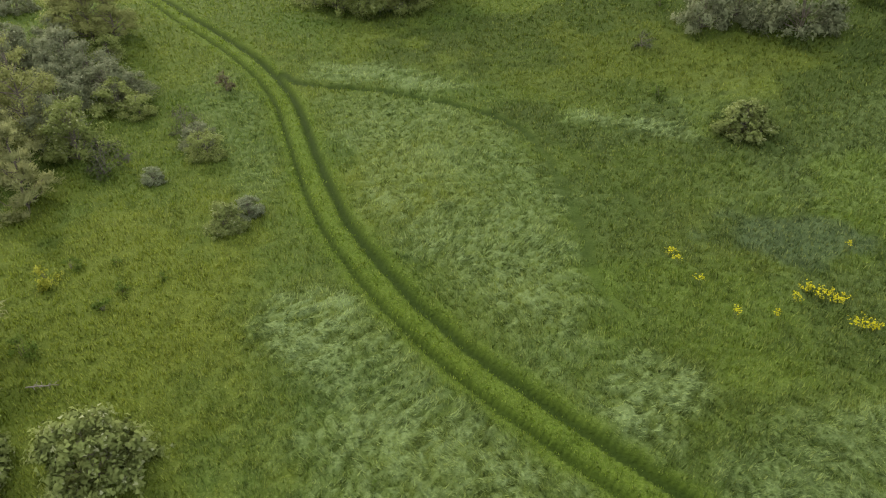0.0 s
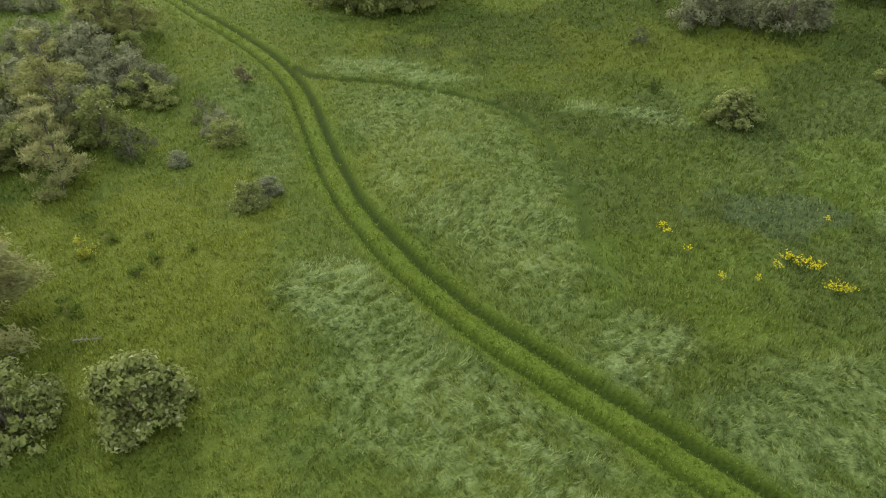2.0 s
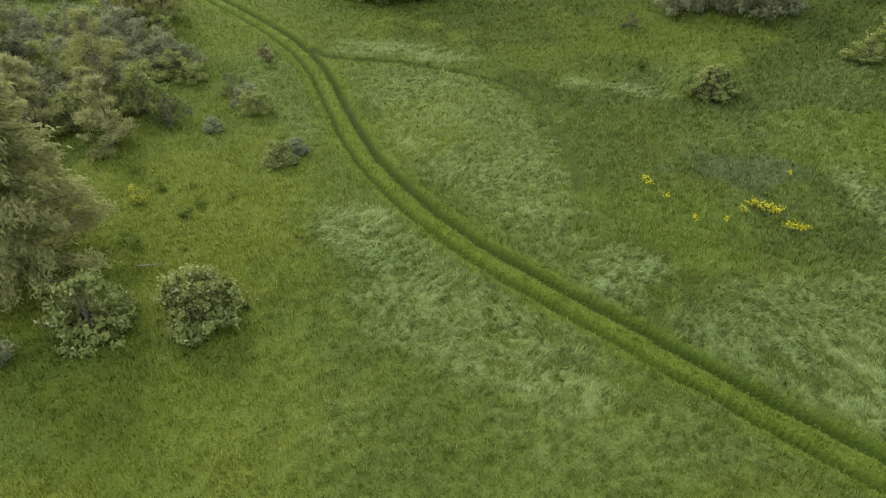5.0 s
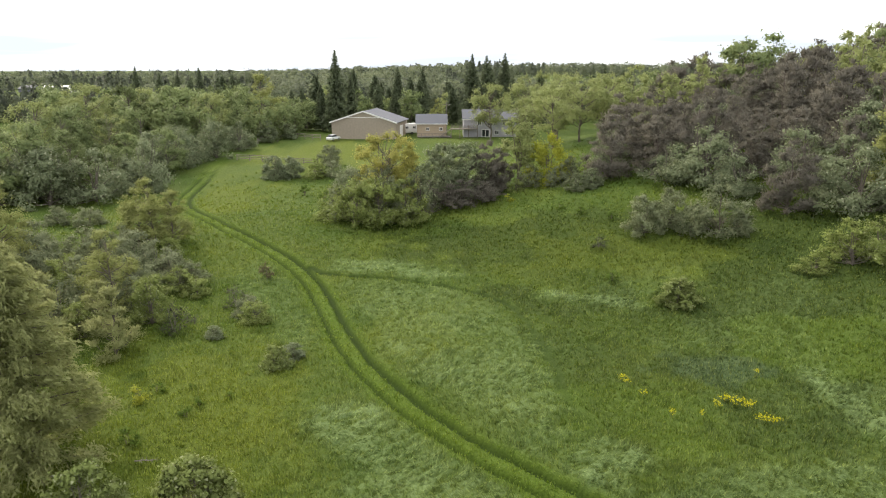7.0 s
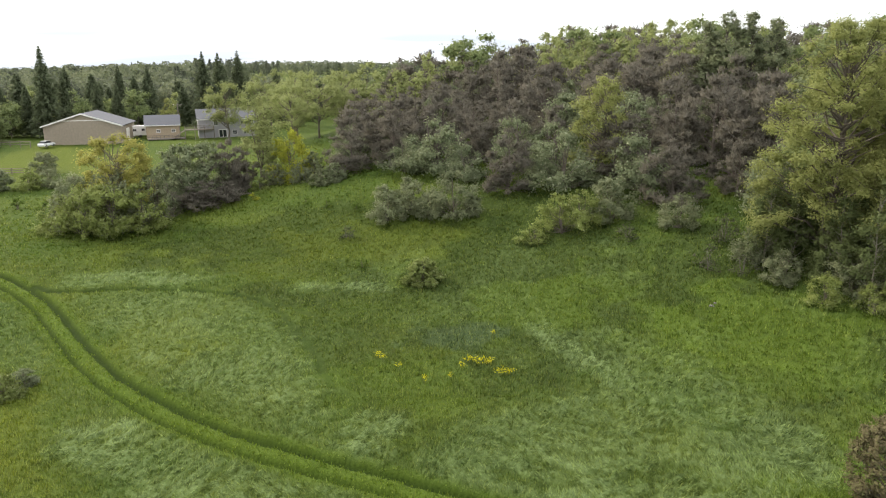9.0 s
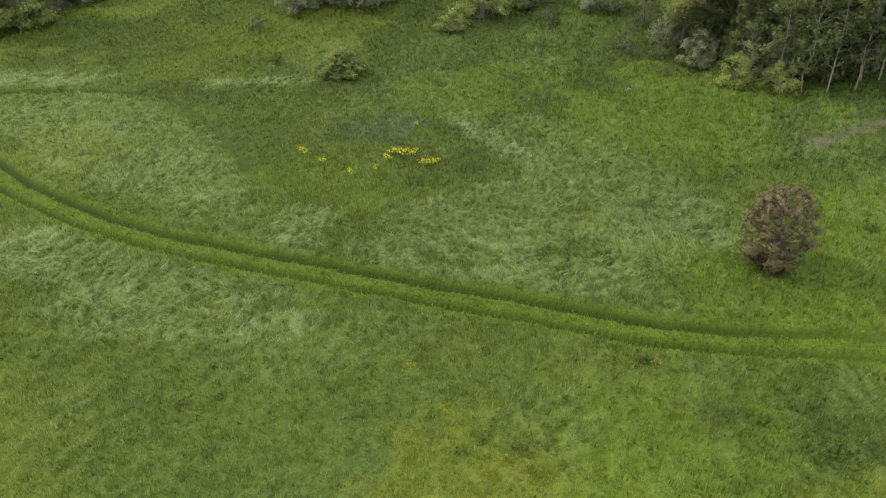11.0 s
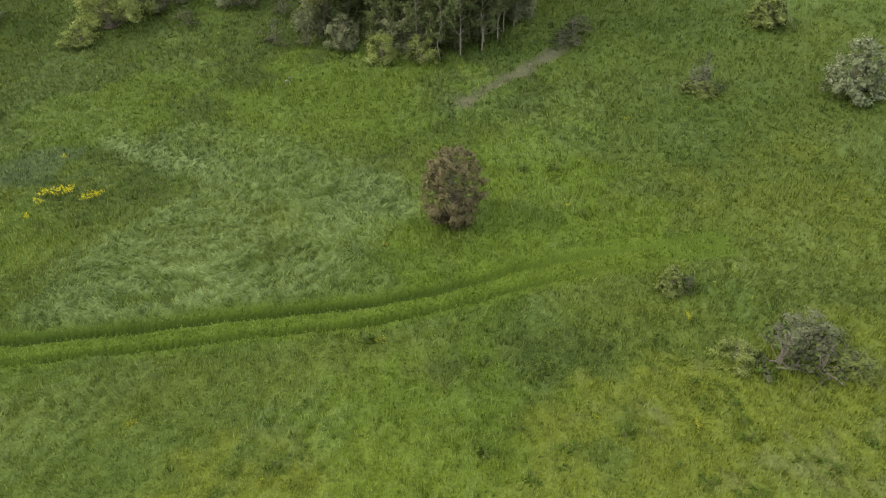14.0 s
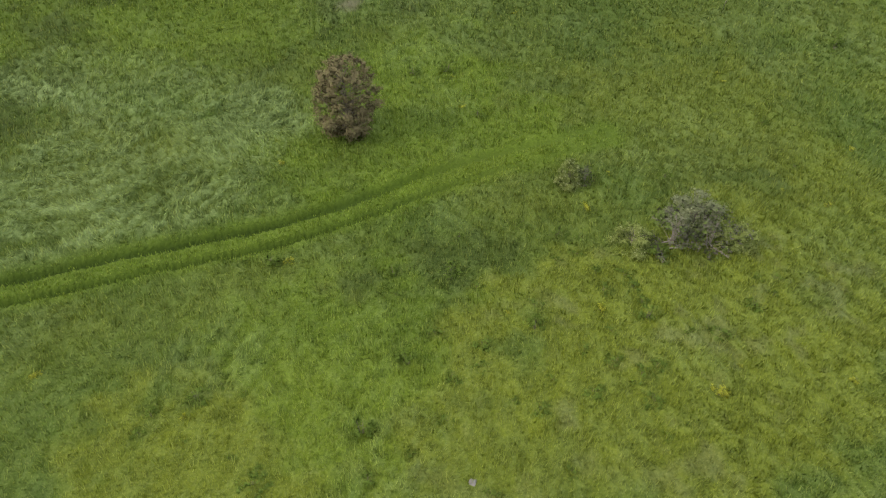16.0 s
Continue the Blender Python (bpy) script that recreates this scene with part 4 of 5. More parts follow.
def hill_kind(rnd, x, y):
    v = 0.9 * x + 0.44 * y
    q = rnd.random()
    if v > 112 or y - 0.55 * x > 95:
        return "far_spring" if q < 0.38 else "far_broadleaf" if q < 0.55 else "far_pine"
    if v < 72:
        return "olive_tree" if q < 0.7 else "pine"
    return ("pine" if v < 88 else "far_pine") if q < 0.66 else "olive_tree"


scatter([(24, 90), (34, 82), (38, 72), (44, 66), (52, 62), (56, 50), (58, 42), (66, 44), (120, 40), (150, 70), (150, 160), (60, 175), (36, 128)], 5.2, hill_kind, 3, (0.66, 1.25), lambda x, y: 1.0 + 0.1 * float(sstep(85, 130, 0.9 * x + 0.44 * y)))
scatter([(60, 30), (70, 22), (110, 20), (130, 45), (70, 46)], 7.5, lambda r, x, y: "broadleaf" if x < 75 else "far_broadleaf", 4, (1.0, 1.5))
for x, y, s in ((82, 80.4, 0.98), (84.4, 78.2, 1.1), (86.8, 75.8, 1.06), (89.3, 73.2, 1.0)):
    plant("crest_tree", x, y, s)
# the tall maples at the wood's edge
for x, y, s, t in ((56.5, 31.5, 0.98, 0.9), (59.5, 24.5, 0.95, 0.92), (66, 31, 1.0, 0.9), (68, 23.5, 0.95, 0.9), (75, 30, 1.0, 0.9)):
    plant("great_maple", x, y, s, t)
for key, x, y, s in (("blossom", 49.8, 25.2, 0.75), ("blossom", 51.4, 21.8, 0.7), ("olive", 50, 30, 0.8), ("olive", 51, 35, 0.9), ("edge_tree", 54, 35, 1.0), ("edge_tree", 55.5, 22.5, 0.9), ("edge_tree", 53, 27, 0.95), ("olive", 59, 20.5, 0.8), ("olive", 64, 18.5, 0.8)):
    plant(key, x, y, s)
scatter([(51.5, 34), (53, 25), (56, 21), (64, 19.5), (71, 20), (71, 30), (57, 36)], 2.4, lambda r, x, y: "edge_tree" if r.random() < 0.8 else "olive", 9, (0.65, 1.05))
# willows and poplars beside the house
for key, x, y, s, t in (("spring", 21, 124, 1.0, 1.0), ("spring", 27, 128, 1.1, 1.0), ("spring", 33, 133, 1.0, 1.05), ("spring", 24, 136, 1.0, 1.1), ("spring", 21.5, 170, 1.1, 1.1), ("spring", 12.6, 176, 1.15, 1.05), ("spring", 46, 190, 1.3, 1.0), ("spring", 40, 160, 1.1, 1.0), ("spring", 48, 150, 1.0, 1.0), ("spring", 30, 175, 1.2, 1.0),
                        ("spring", 38, 215, 1.4, 1.0), ("spring", 28, 208, 1.45, 1.0), ("broadleaf", 50, 170, 1.1, 1), ("spring", 54, 200, 1.2, 1), ("yellow", -1, 205, 0.8, 1), ("broadleaf", 60, 215, 1.2, 1)):
    plant(key, x, y, s, t)
# the left wood
scatter([(-57, 104), (-54, 122), (-53, 145), (-56, 168), (-60, 200), (-116, 200), (-92, 150), (-82, 126), (-110, 112), (-150, 106), (-150, 92), (-95, 92), (-70, 98)], 6.6, lambda r, x, y: "spring" if r.random() < 0.1 else "dark_broadleaf" if r.random() < 0.2 else "far_broadleaf" if y > 150 else "olive_tree" if r.random() < 0.5 else "broadleaf", 6, (0.75, 1.35))
for key, x, y, s, t in (("dark_broadleaf", -62, 184, 1.05, 1.0), ("dark_broadleaf", -56, 190, 0.85, 1.0), ("yellow", -52.6, 197, 1.4, 1.0), ("olive_tree", -51.5, 146, 1.0, 1.2), ("olive_tree", -49.5, 158, 0.9, 1.1), ("grey_bush", -46, 173, 1.2, 1.2), ("grey_bush", -42, 181, 1.0, 1.1), ("olive_tree", -54, 112, 1.0, 1.3), ("broadleaf", -55, 126, 0.95, 0.95)):
    plant(key, x, y, s, t)
for x, y, s in ((-59, 103, 1.25), (-65, 99.5, 1.35), (-73, 98, 1.35), (-82, 96, 1.4), (-92, 94, 1.4), (-69, 104, 1.4)):
    plant("olive_tree", x, y, s)
scatter([(-57, 150), (-50, 170), (-42, 182), (-40, 205), (-60, 205)], 6.0, lambda r, x, y: "olive" if r.random() < 0.5 else "far_broadleaf", 7, (0.7, 1.0))
# behind the farm
scatter([(-70, 212), (-36, 205), (-10, 218), (50, 225), (90, 215), (120, 285), (-115, 285), (-110, 215)], 9.5, lambda r, x, y: ("dark_spruce" if r.random() < 0.7 else "spruce") if vnoise(x, y, 40, 95) + 0.5 * r.random() > 0.84 else "far_spring" if r.random() < 0.25 else "far_broadleaf", 8, (0.7, 1.1))
for x, y, s in ((-31.9, 203, 1.34), (-28, 208, 0.95), (9.5, 214, 1.28), (14.1, 216, 1.26), (20, 217, 1.3), (-37, 206, 0.8), (-43, 208, 0.75), (-20, 212, 0.85), (-15, 214, 0.8)):
    plant("spruce", x, y, s)
# left of the track
for key, x, y, s, t in (("yellow", -38.2, 74.4, 0.9, 0.82), ("yellow", -35.6, 74.2, 0.75, 0.8), ("yellow", -40.6, 76, 0.7, 0.85), ("olive", -33.5, 63, 1.1, 1), ("olive", -31, 60.5, 0.95, 1), ("olive", -36.5, 65, 1.2, 1), ("blossom", -29.5, 58.5, 0.9, 0.8), ("blossom", -27, 57, 0.7, 0.8),
                        ("yellow", -50.5, 61, 1.1, 1.05), ("yellow", -55, 66, 0.9, 1.0), ("olive", -47, 63, 1.3, 1), ("olive", -42, 67, 1.1, 1), ("olive", -55.7, 84.5, 0.9, 0.8), ("olive", -51, 84, 0.9, 0.8), ("green_pine", -45, 54, 0.8, 1),
                        ("yellow", -33.4, 51.6, 0.8, 0.9), ("blossom", -28.5, 48.8, 1.15, 1.1), ("olive", -31.5, 51.5, 1.0, 1), ("green_pine", -28.8, 41.5, 0.72, 0.95), ("green_pine", -36, 43, 0.85, 1), ("green_pine", -32, 46, 0.7, 0.9),
                        ("white_pine", -26.4, 23.5, 0.94, 1.05), ("green_pine", -38, 31, 1.1, 1), ("round_bush", -20.1, 18.2, 1.1, 1.0), ("round_bush", -14.6, 19.0, 1.12, 0.98), ("olive", -24.5, 15.0, 0.7, 0.9),
                        ("blossom", -18.8, 49, 0.72, 0.85), ("olive", -20, 51, 0.6, 0.9), ("round_bush", -14.6, 38.6, 0.66, 0.9), ("grey_bush", -13.5, 40.3, 0.48, 0.8), ("grey_bush", -21.5, 45, 0.42, 0.8), ("round_bush", 22.3, 51, 1.05, 0.85)):
    plant(key, x, y, s, t)

# more shrubs left of the track
for key, x, y, s, t in (("olive", -45.2, 58.5, 1.2, 1.0), ("blossom", -41.5, 58.5, 1.1, 1.0), ("olive", -38.5, 56.5, 1.2, 1.0), ("olive", -36.8, 47.5, 1.2, 1.0), ("blossom", -33.5, 45, 0.9, 1.0), ("olive", -40, 46, 1.4, 1.1), ("green_pine", -43.5, 51, 0.9, 1.0),
                        ("olive", -44, 68, 1.1, 1.0), ("olive", -50, 68, 1.3, 1.0), ("yellow", -47.5, 57, 0.7, 0.9), ("olive", -34, 57.5, 1.1, 1.0), ("broadleaf", -52, 55, 0.8, 1.0), ("olive", -41, 72, 0.9, 1.0), ("blossom", -34.5, 69.5, 0.8, 0.9), ("olive", -28.5, 60.5, 0.8, 0.8)):
    plant(key, x, y, s, t)
# lone bushes, low shrubs and young trees
for key, x, y, s, t in (("red", 32.8, 5.7, 1.0, 1.0), ("red_bush", -20.6, 61.6, 1.0, 1.0), ("round_bush", 33.4, -8.9, 0.42, 1.2), ("lilac", 33.9, -9.7, 0.62, 0.8), ("lilac", 30.2, -15.5, 1.3, 0.75), ("lilac", 31.0, -17.3, 1.25, 0.75), ("blossom", 29.3, -13.7, 0.5, 0.7), ("shoot", 28.8, -15.2, 1.1, 0.8), ("olive", 32.6, -16.2, 0.66, 0.8), ("blossom", 31.7, -18.7, 0.48, 0.75),
                        ("lilac", 18.2, 68.3, 1.0, 0.7), ("grey_bush", 60.6, -1.4, 0.5, 1.05), ("lilac", 60.2, -1.8, 1.2, 1.1), ("round_bush", 59.6, -2.2, 0.5, 0.8), ("round_bush", 59.6, -0.6, 0.4, 0.7), ("grey_bush", 66, -12.6, 1.1, 1.15), ("round_bush", 74.9, -3, 1.0, 0.9), ("lilac", 46.8, 36.2, 1.3, 0.8), ("lilac", 48.5, 33.5, 1.2, 0.7), ("lilac", 45, 47, 1.2, 0.7),
                        ("lilac", 61.2, 12.3, 1.4, 0.42), ("lilac", 63.2, 11.9, 1.5, 0.5), ("lilac", 64.8, 12.6, 1.3, 0.45), ("lilac", 52, 40, 1.3, 1.0), ("lilac", -25.6, 46.4, 1.3, 0.9), ("lilac", -22, 53.5, 1.1, 0.9)):
    plant(key, x, y, s, t)
for key, x, y, s in (("yellow_shoot", 31.2, -10.6, 0.6), ("yellow_shoot", 21.1, -19.4, 0.7), ("shoot", 24.4, -15.6, 0.8), ("shoot", 36.3, -14, 0.8), ("shoot", 41.4, 5.5, 0.9), ("shoot", 43, 3.4, 1.0), ("shoot", 38.1, -1.1, 0.9), ("shoot", 19.9, 2.6, 0.8), ("shoot", 55.5, 6.5, 0.8),
                     ("yellow_shoot", -23.2, 32.6, 1.3), ("shoot", -22.4, 34, 0.9), ("shoot", -18.5, 31.8, 0.8), ("shoot", -16.8, 33, 0.6), ("shoot", -20, 34.5, 0.55), ("shoot", -19, 30.2, 0.9), ("shoot", 17.7, 58.6, 1.5), ("shoot", 18.3, 79.8, 1.3), ("shoot", 15.8, 83, 1.2), ("shoot", -24.4, 106.5, 1.8),
                     ("grey_bush", -33, 121, 1.2), ("grey_bush", -29.8, 121, 1.15), ("blossom", -25, 121, 1.0), ("olive", -22, 122, 0.9), ("olive", -24.6, 137, 1.1), ("shoot", -5, 49.5, 0.5), ("shoot", -3.2, 18.6, 0.5), ("shoot", 21.5, 76, 1.3), ("shoot", 58.6, -22.3, 1.0), ("shoot", -24, 24, 1.2), ("shoot", -21.5, 26.5, 1.2)):
    plant(key, x, y, s)
for x, y, s in ((52.6, 20.4, 1.0), (54.2, 19.3, 1.1), (56.2, 18.2, 1.0), (57.6, 18.8, 1.15), (55.2, 20.6, 1.1), (60.5, 18.4, 1.0), (51.8, 22.6, 1.0), (53.4, 22.2, 0.95), (58.8, 18.0, 1.05), (62, 18.2, 1.0)):
    plant("sapling", x, y, s)
# small leafy weeds in the thin grass
rnd = random.Random(77)
for k in range(120):
    x, y = rnd.uniform(8, 62), rnd.uniform(-26, 9)
    if abs(float(side_of(TRACK_LINE, np.array([x]), np.array([y]))[0][0])) > 2.4:
        plant("yellow_shoot" if rnd.random() < 0.3 else "shoot", x, y, rnd.uniform(0.22, 0.6), rnd.uniform(0.5, 0.9))
for x, y, s in ((21.4, -11.1, 0.85), (17, -6.7, 0.9), (22, -3.4, 0.7), (13, -6.7, 0.9), (20, 2.6, 0.4), (59.5, -22.2, 0.9), (64, -15, 0.6)):
    plant("shoot", x, y, s)


for k in range(70):
    x = rnd.uniform(9, 30)
    plant("weed", x, rnd.uniform(-19, -1) + 0.25 * (20 - x), rnd.uniform(0.35, 0.9), rnd.uniform(0.45, 0.8))


# ---- flowers, stones, dead wood ----
def flower_clump(x, y, seed, wide):
    """A clump of tall yellow-flowering weed."""
    rng = np.random.default_rng(seed)
    ob = thing("flower_clump", stand(x, y), "clump of bright yellow wild flowers in the grass", "flowers", "yellow flowers")
    n = int(44 * wide) + 3
    foot = np.stack([rng.normal(size=n) * wide * 0.5, rng.normal(size=n) * wide * 0.32, np.zeros(n)], 1)
    top = foot + np.stack([rng.normal(size=n) * 0.06, rng.normal(size=n) * 0.06, rng.uniform(0.4, 0.7, n)], 1)
    tagged(part_raw("stalk", *tubes([(a - (0, 0, 0.1), b, 0.01, 0.006) for a, b in zip(foot, top)], 3), M_GREEN, ob), kind="stuff")
    at = np.repeat(top, 4, 0) + rng.normal(size=(n * 4, 3)) * (0.09, 0.09, 0.05)
    bloom = part_raw("flower", *cards(at, np.repeat([[0, 0, 1.0]], n * 4, 0) + 0.5 * rng.normal(size=(n * 4, 3)), 0.05, 0.036, rng), M_FLOWER, ob)
    tagged(bloom, kind="stuff")


for k, (x, y, w) in enumerate(((19.3, 31.4, 0.5), (20.0, 30.8, 0.6), (20.5, 30.4, 0.5), (20.7, 28.4, 0.55), (21.2, 28.1, 0.4), (12.7, 35.2, 0.25), (13.0, 34.4, 0.15), (13.7, 32.3, 0.12), (14.8, 29.4, 0.2), (18.4, 30.6, 0.25), (16.8, 29.3, 0.12), (23.3, 35.5, 0.12))):
    flower_clump(x, y, 200 + k, w)


def dry_stalk(x, y, tall, seed):
    """A tall dead weed stalk with pale seed heads."""
    rng = np.random.default_rng(seed)
    ob = thing("dry_stalk", stand(x, y), "tall dead weed stalk with pale seed heads", "weed", "dead weed stalks")
    line = [np.array((0.04 * rng.normal(), 0.04 * rng.normal(), tall * k / 5 - 0.05)) for k in range(6)]
    part_raw("stalk", *tubes([(line[k], line[k + 1], 0.022, 0.018) for k in range(5)]), M_DARK, ob)
    part_raw("seed_head", *tubes([(line[k] + (0.02, 0, 0), line[k] + (0.05, 0.02, 0.1), 0.03, 0.012) for k in (3, 4, 5)]), M_WOOD, ob)


for k, (x, y, n) in enumerate(((53.5, 11.4, 1.5), (57.8, 0.4, 1.6), (65.2, -21.8, 1.6), (60.6, -13.5, 0.9))):
    dry_stalk(x, y, n, 400 + k)


def stone(x, y, size, seed, mat=M_STONE):
    bm = bmesh.new()
    bmesh.ops.create_icosphere(bm, subdivisions=2, radius=1)
    rnd = random.Random(seed)
    for v in bm.verts:
        v.co *= 0.8 + 0.4 * noise.noise(v.co * 1.3 + Vector((seed, 0, 0)))
        v.co.z *= 0.6
    me = bpy.data.meshes.new("stone")
    bm.to_mesh(me)
    bm.free()
    me.materials.append(mat)
    ob = new("stone", me)
    ob.matrix_world = stand(x, y, rnd.uniform(0, 360), size, -size * 0.2)
    tagged(ob, "pale weathered field stone lying in the grass", "stone", "field stones")


for k, (x, y, w) in enumerate(((42.4, 30.4, 0.3), (43.0, 30.7, 0.2), (12.8, -11.6, 0.22), (44.1, -14, 0.2), (85.3, -15.7, 0.5), (84.3, -13, 0.4), (83.6, -14.4, 0.3), (86.5, -16.6, 0.35), (56.4, 13, 0.2), (57.6, 12.4, 0.2), (54.9, 13.4, 0.14), (59.3, 12.4, 0.16), (62.6, 12.6, 0.16))):
    stone(x, y, w, k + 1)


def dead_branch(x, y, turn, long, seed):
    """A bare fallen branch with forks."""
    rng = np.random.default_rng(seed)
    ob = thing("dead_branch", stand(x, y, turn), "bare grey fallen branch lying on the grass", "branch", "fallen branches")
    line = [np.array((long * k / 5, 0.12 * long * rng.normal() * 0.3, 0.25 + 0.12 * rng.random())) for k in range(6)]
    rods = [(line[k], line[k + 1], 0.045 * (1 - 0.15 * k), 0.045 * (0.85 - 0.15 * k)) for k in range(5)]
    part_raw("bough", *tubes(rods), M_TWIG, ob)
    twigs = []
    for k in range(9):
        a = line[1 + k % 4]
        b = a + np.array((rng.uniform(0.2, 0.5), rng.uniform(-0.5, 0.5), rng.uniform(-0.1, 0.25))) * long * 0.45
        twigs += [(a, b, 0.018, 0.008), ((a + b) / 2, (a + b) / 2 + rng.normal(size=3) * 0.12 * long * (1, 1, 0.4), 0.01, 0.004)]
    part_raw("twig", *tubes(twigs, 4), M_TWIG, ob)


for k, (x, y, a, n) in enumerate(((-24.4, 22.4, 20, 2.6), (29.6, -15.4, -60, 1.9), (29.9, -15.1, -30, 1.6), (30.8, -17.5, -120, 1.2), (-20, 24, 10, 1.4))):
    dead_branch(x, y, a, n, 300 + k)


# ---- the farm ----
def window(x, z, w, h, parent, y=0.0):
    """A window in a wall that faces -y: frame, glass and sill."""
    ob = new("window")
    ob.parent = parent
    ob.location = (x, y, z)
    bm = bmesh.new()
    for a in ((-w / 2 - 0.09, -h / 2 - 0.09, w / 2 + 0.09, -h / 2), (-w / 2 - 0.09, h / 2, w / 2 + 0.09, h / 2 + 0.09), (-w / 2 - 0.09, -h / 2, -w / 2, h / 2), (w / 2, -h / 2, w / 2 + 0.09, h / 2), (-0.03, -h / 2, 0.03, h / 2)):
        block(a[0], -0.06, a[1], a[2], 0.04, a[3], bm=bm)
    part("frame", bm, M_WHITE, ob)
    part("pane", block(-w / 2, -0.01, -h / 2, w / 2, 0.02, h / 2), M_GLASS, ob)
    return ob


def gable_roof(x0, x1, y0, y1, eave, ridge, over=0.4, thick=0.18):
    """A roof with its ridge along x, overhanging the walls."""
    mid, bm = (y0 + y1) / 2, bmesh.new()
    slope = (ridge - eave) / (mid - y0)
    low = eave - over * slope
    out = [(y0 - over, low), (mid, ridge), (y1 + over, low), (y1 + over, low + thick), (mid, ridge + thick), (y0 - over, low + thick)]
    a = [bm.verts.new((x0 - over, y, z)) for y, z in out]
    b = [bm.verts.new((x1 + over, y, z)) for y, z in out]
    for k in range(6):
        bm.faces.new((a[k], b[k], b[(k + 1) % 6], a[(k + 1) % 6]))
    for q in (a, b):
        bm.faces.new((q[0], q[1], q[4], q[5]))
        bm.faces.new((q[1], q[2], q[3], q[4]))
    bmesh.ops.recalc_face_normals(bm, faces=bm.faces)
    return bm


def gable_walls(x0, x1, y0, y1, eave, ridge):
    """Solid walls up to the roof, with gables at both ends of x."""
    bm = bmesh.new()
    out = [(y0, -0.6), (y1, -0.6), (y1, eave), ((y0 + y1) / 2, ridge), (y0, eave)]
    a, b = [bm.verts.new((x0, y, z)) for y, z in out], [bm.verts.new((x1, y, z)) for y, z in out]
    bm.faces.new(a)
    bm.faces.new(b)
    for k in range(5):
        bm.faces.new((a[k], b[k], b[(k + 1) % 5], a[(k + 1) % 5]))
    bmesh.ops.recalc_face_normals(bm, faces=bm.faces)
    return bm


def farm_pose(x, y, turn=0.0):
    return pose(x, y, height(x, y), 0, 0, turn)


def barn():
    """A low wide barn; the gable end looks out over the lawn (local x runs from front to back)."""
    ob = thing("barn", farm_pose(-21.6, 180.5, 90 - 9.5), "wide tan barn with a low grey gable roof", "barn")
    part("wall", gable_walls(0, 15, -9, 9, 4.3, 7.2), M_TAN, ob)
    part("roof", gable_roof(0, 15, -9, 9, 4.3, 7.2, 0.45), M_ROOF, ob)
    for s in (-1, 1):
        bm = bmesh.new()
        q = [bm.verts.new(v) for v in ((-0.5, s * 9.5, 4.05), (-0.5, 0, 7.12), (-0.5, 0, 7.45), (-0.5, s * 9.5, 4.38), (-0.42, s * 9.5, 4.05), (-0.42, 0, 7.12), (-0.42, 0, 7.45), (-0.42, s * 9.5, 4.38))]
        for f in ((0, 1, 2, 3), (7, 6, 5, 4), (0, 4, 5, 1), (3, 2, 6, 7), (0, 3, 7, 4), (1, 5, 6, 2)):
            bm.faces.new([q[k] for k in f])
        bmesh.ops.recalc_face_normals(bm, faces=bm.faces)
        part("bargeboard", bm, M_WHITE, ob, "white bargeboard")
    part("trim_board", block(-0.06, -4.6, 5.55, -0.003, 4.6, 5.72), M_WHITE, ob, "white trim board")
    part("barn_door", block(5.0, -9.08, 0, 8.5, -9.003, 3.2, 0.02), M_WHITE, ob, "white sliding barn door")
    for k in range(17):
        part("batten", block(-0.04, -8.5 + k * 1.06, 0, -0.003, -8.44 + k * 1.06, 4.2), M_TAN, ob)


def shed():
    ob = thing("workshop", farm_pose(-3.1, 185), "small cream-sided workshop with a grey shingle roof", "shed")
    part("wall", gable_walls(-4.1, 4.1, 0, 6.5, 3.7, 5.9), M_CREAM, ob)
    part("roof", gable_roof(-4.1, 4.1, 0, 6.5, 3.7, 5.9), M_ROOF, ob)
    for x in (-1.1, 2.6):
        window(x, 2.1, 0.8, 0.7, ob)
    for k in range(8):
        part("siding_board", block(-4.1, -0.03, 0.1 + k * 0.45, 4.1, -0.003, 0.16 + k * 0.45), M_CREAM, ob)
    part("fascia", block(-4.5, -0.46, 3.42, 4.5, -0.42, 3.62), M_WHITE, ob, "white fascia board")


def house():
    ob = thing("farmhouse", farm_pose(13.4, 183.5), "pale grey two-storey farmhouse with a grey roof and deck", "house")
    part("wall", gable_walls(-7.6, 7.6, 0, 8, 5.1, 7.2), M_LAVENDER, ob)
    part("roof", gable_roof(-7.6, 7.6, 0, 8, 5.1, 7.2), M_ROOF, ob)
    for x, w, h in ((-3.2, 1.0, 1.2), (-0.2, 1.6, 1.1), (1.2, 0.7, 0.9), (3.8, 1.0, 1.0), (6.0, 1.2, 1.0)):
        window(x, 3.9, w, h, ob)
    for x, w in ((1.6, 1.0), (4.6, 1.2)):
        window(x, 1.3, w, 1.0, ob)
    door = part("sliding_door", block(-2.6, -0.08, 0, -0.4, -0.003, 2.15, 0.02), M_WHITE, ob, "white framed glass sliding door")
    for x in (-2.45, -1.45):
        part("pane", block(x, -0.1, 0.15, x + 0.85, -0.083, 2.0), M_GLASS, door)
    part("fascia", block(-8.0, -0.47, 4.7, 8.0, -0.42, 4.92), M_WHITE, ob, "white fascia board")
    part("chimney", block(-3.4, 4.2, 6.6, -2.9, 4.7, 8.2, 0.02), M_METAL, ob, "metal flue pipe")
    for k in range(10):
        part("siding_board", block(-7.6, -0.03, 0.2 + k * 0.48, 7.6, -0.003, 0.25 + k * 0.48), M_LAVENDER, ob)


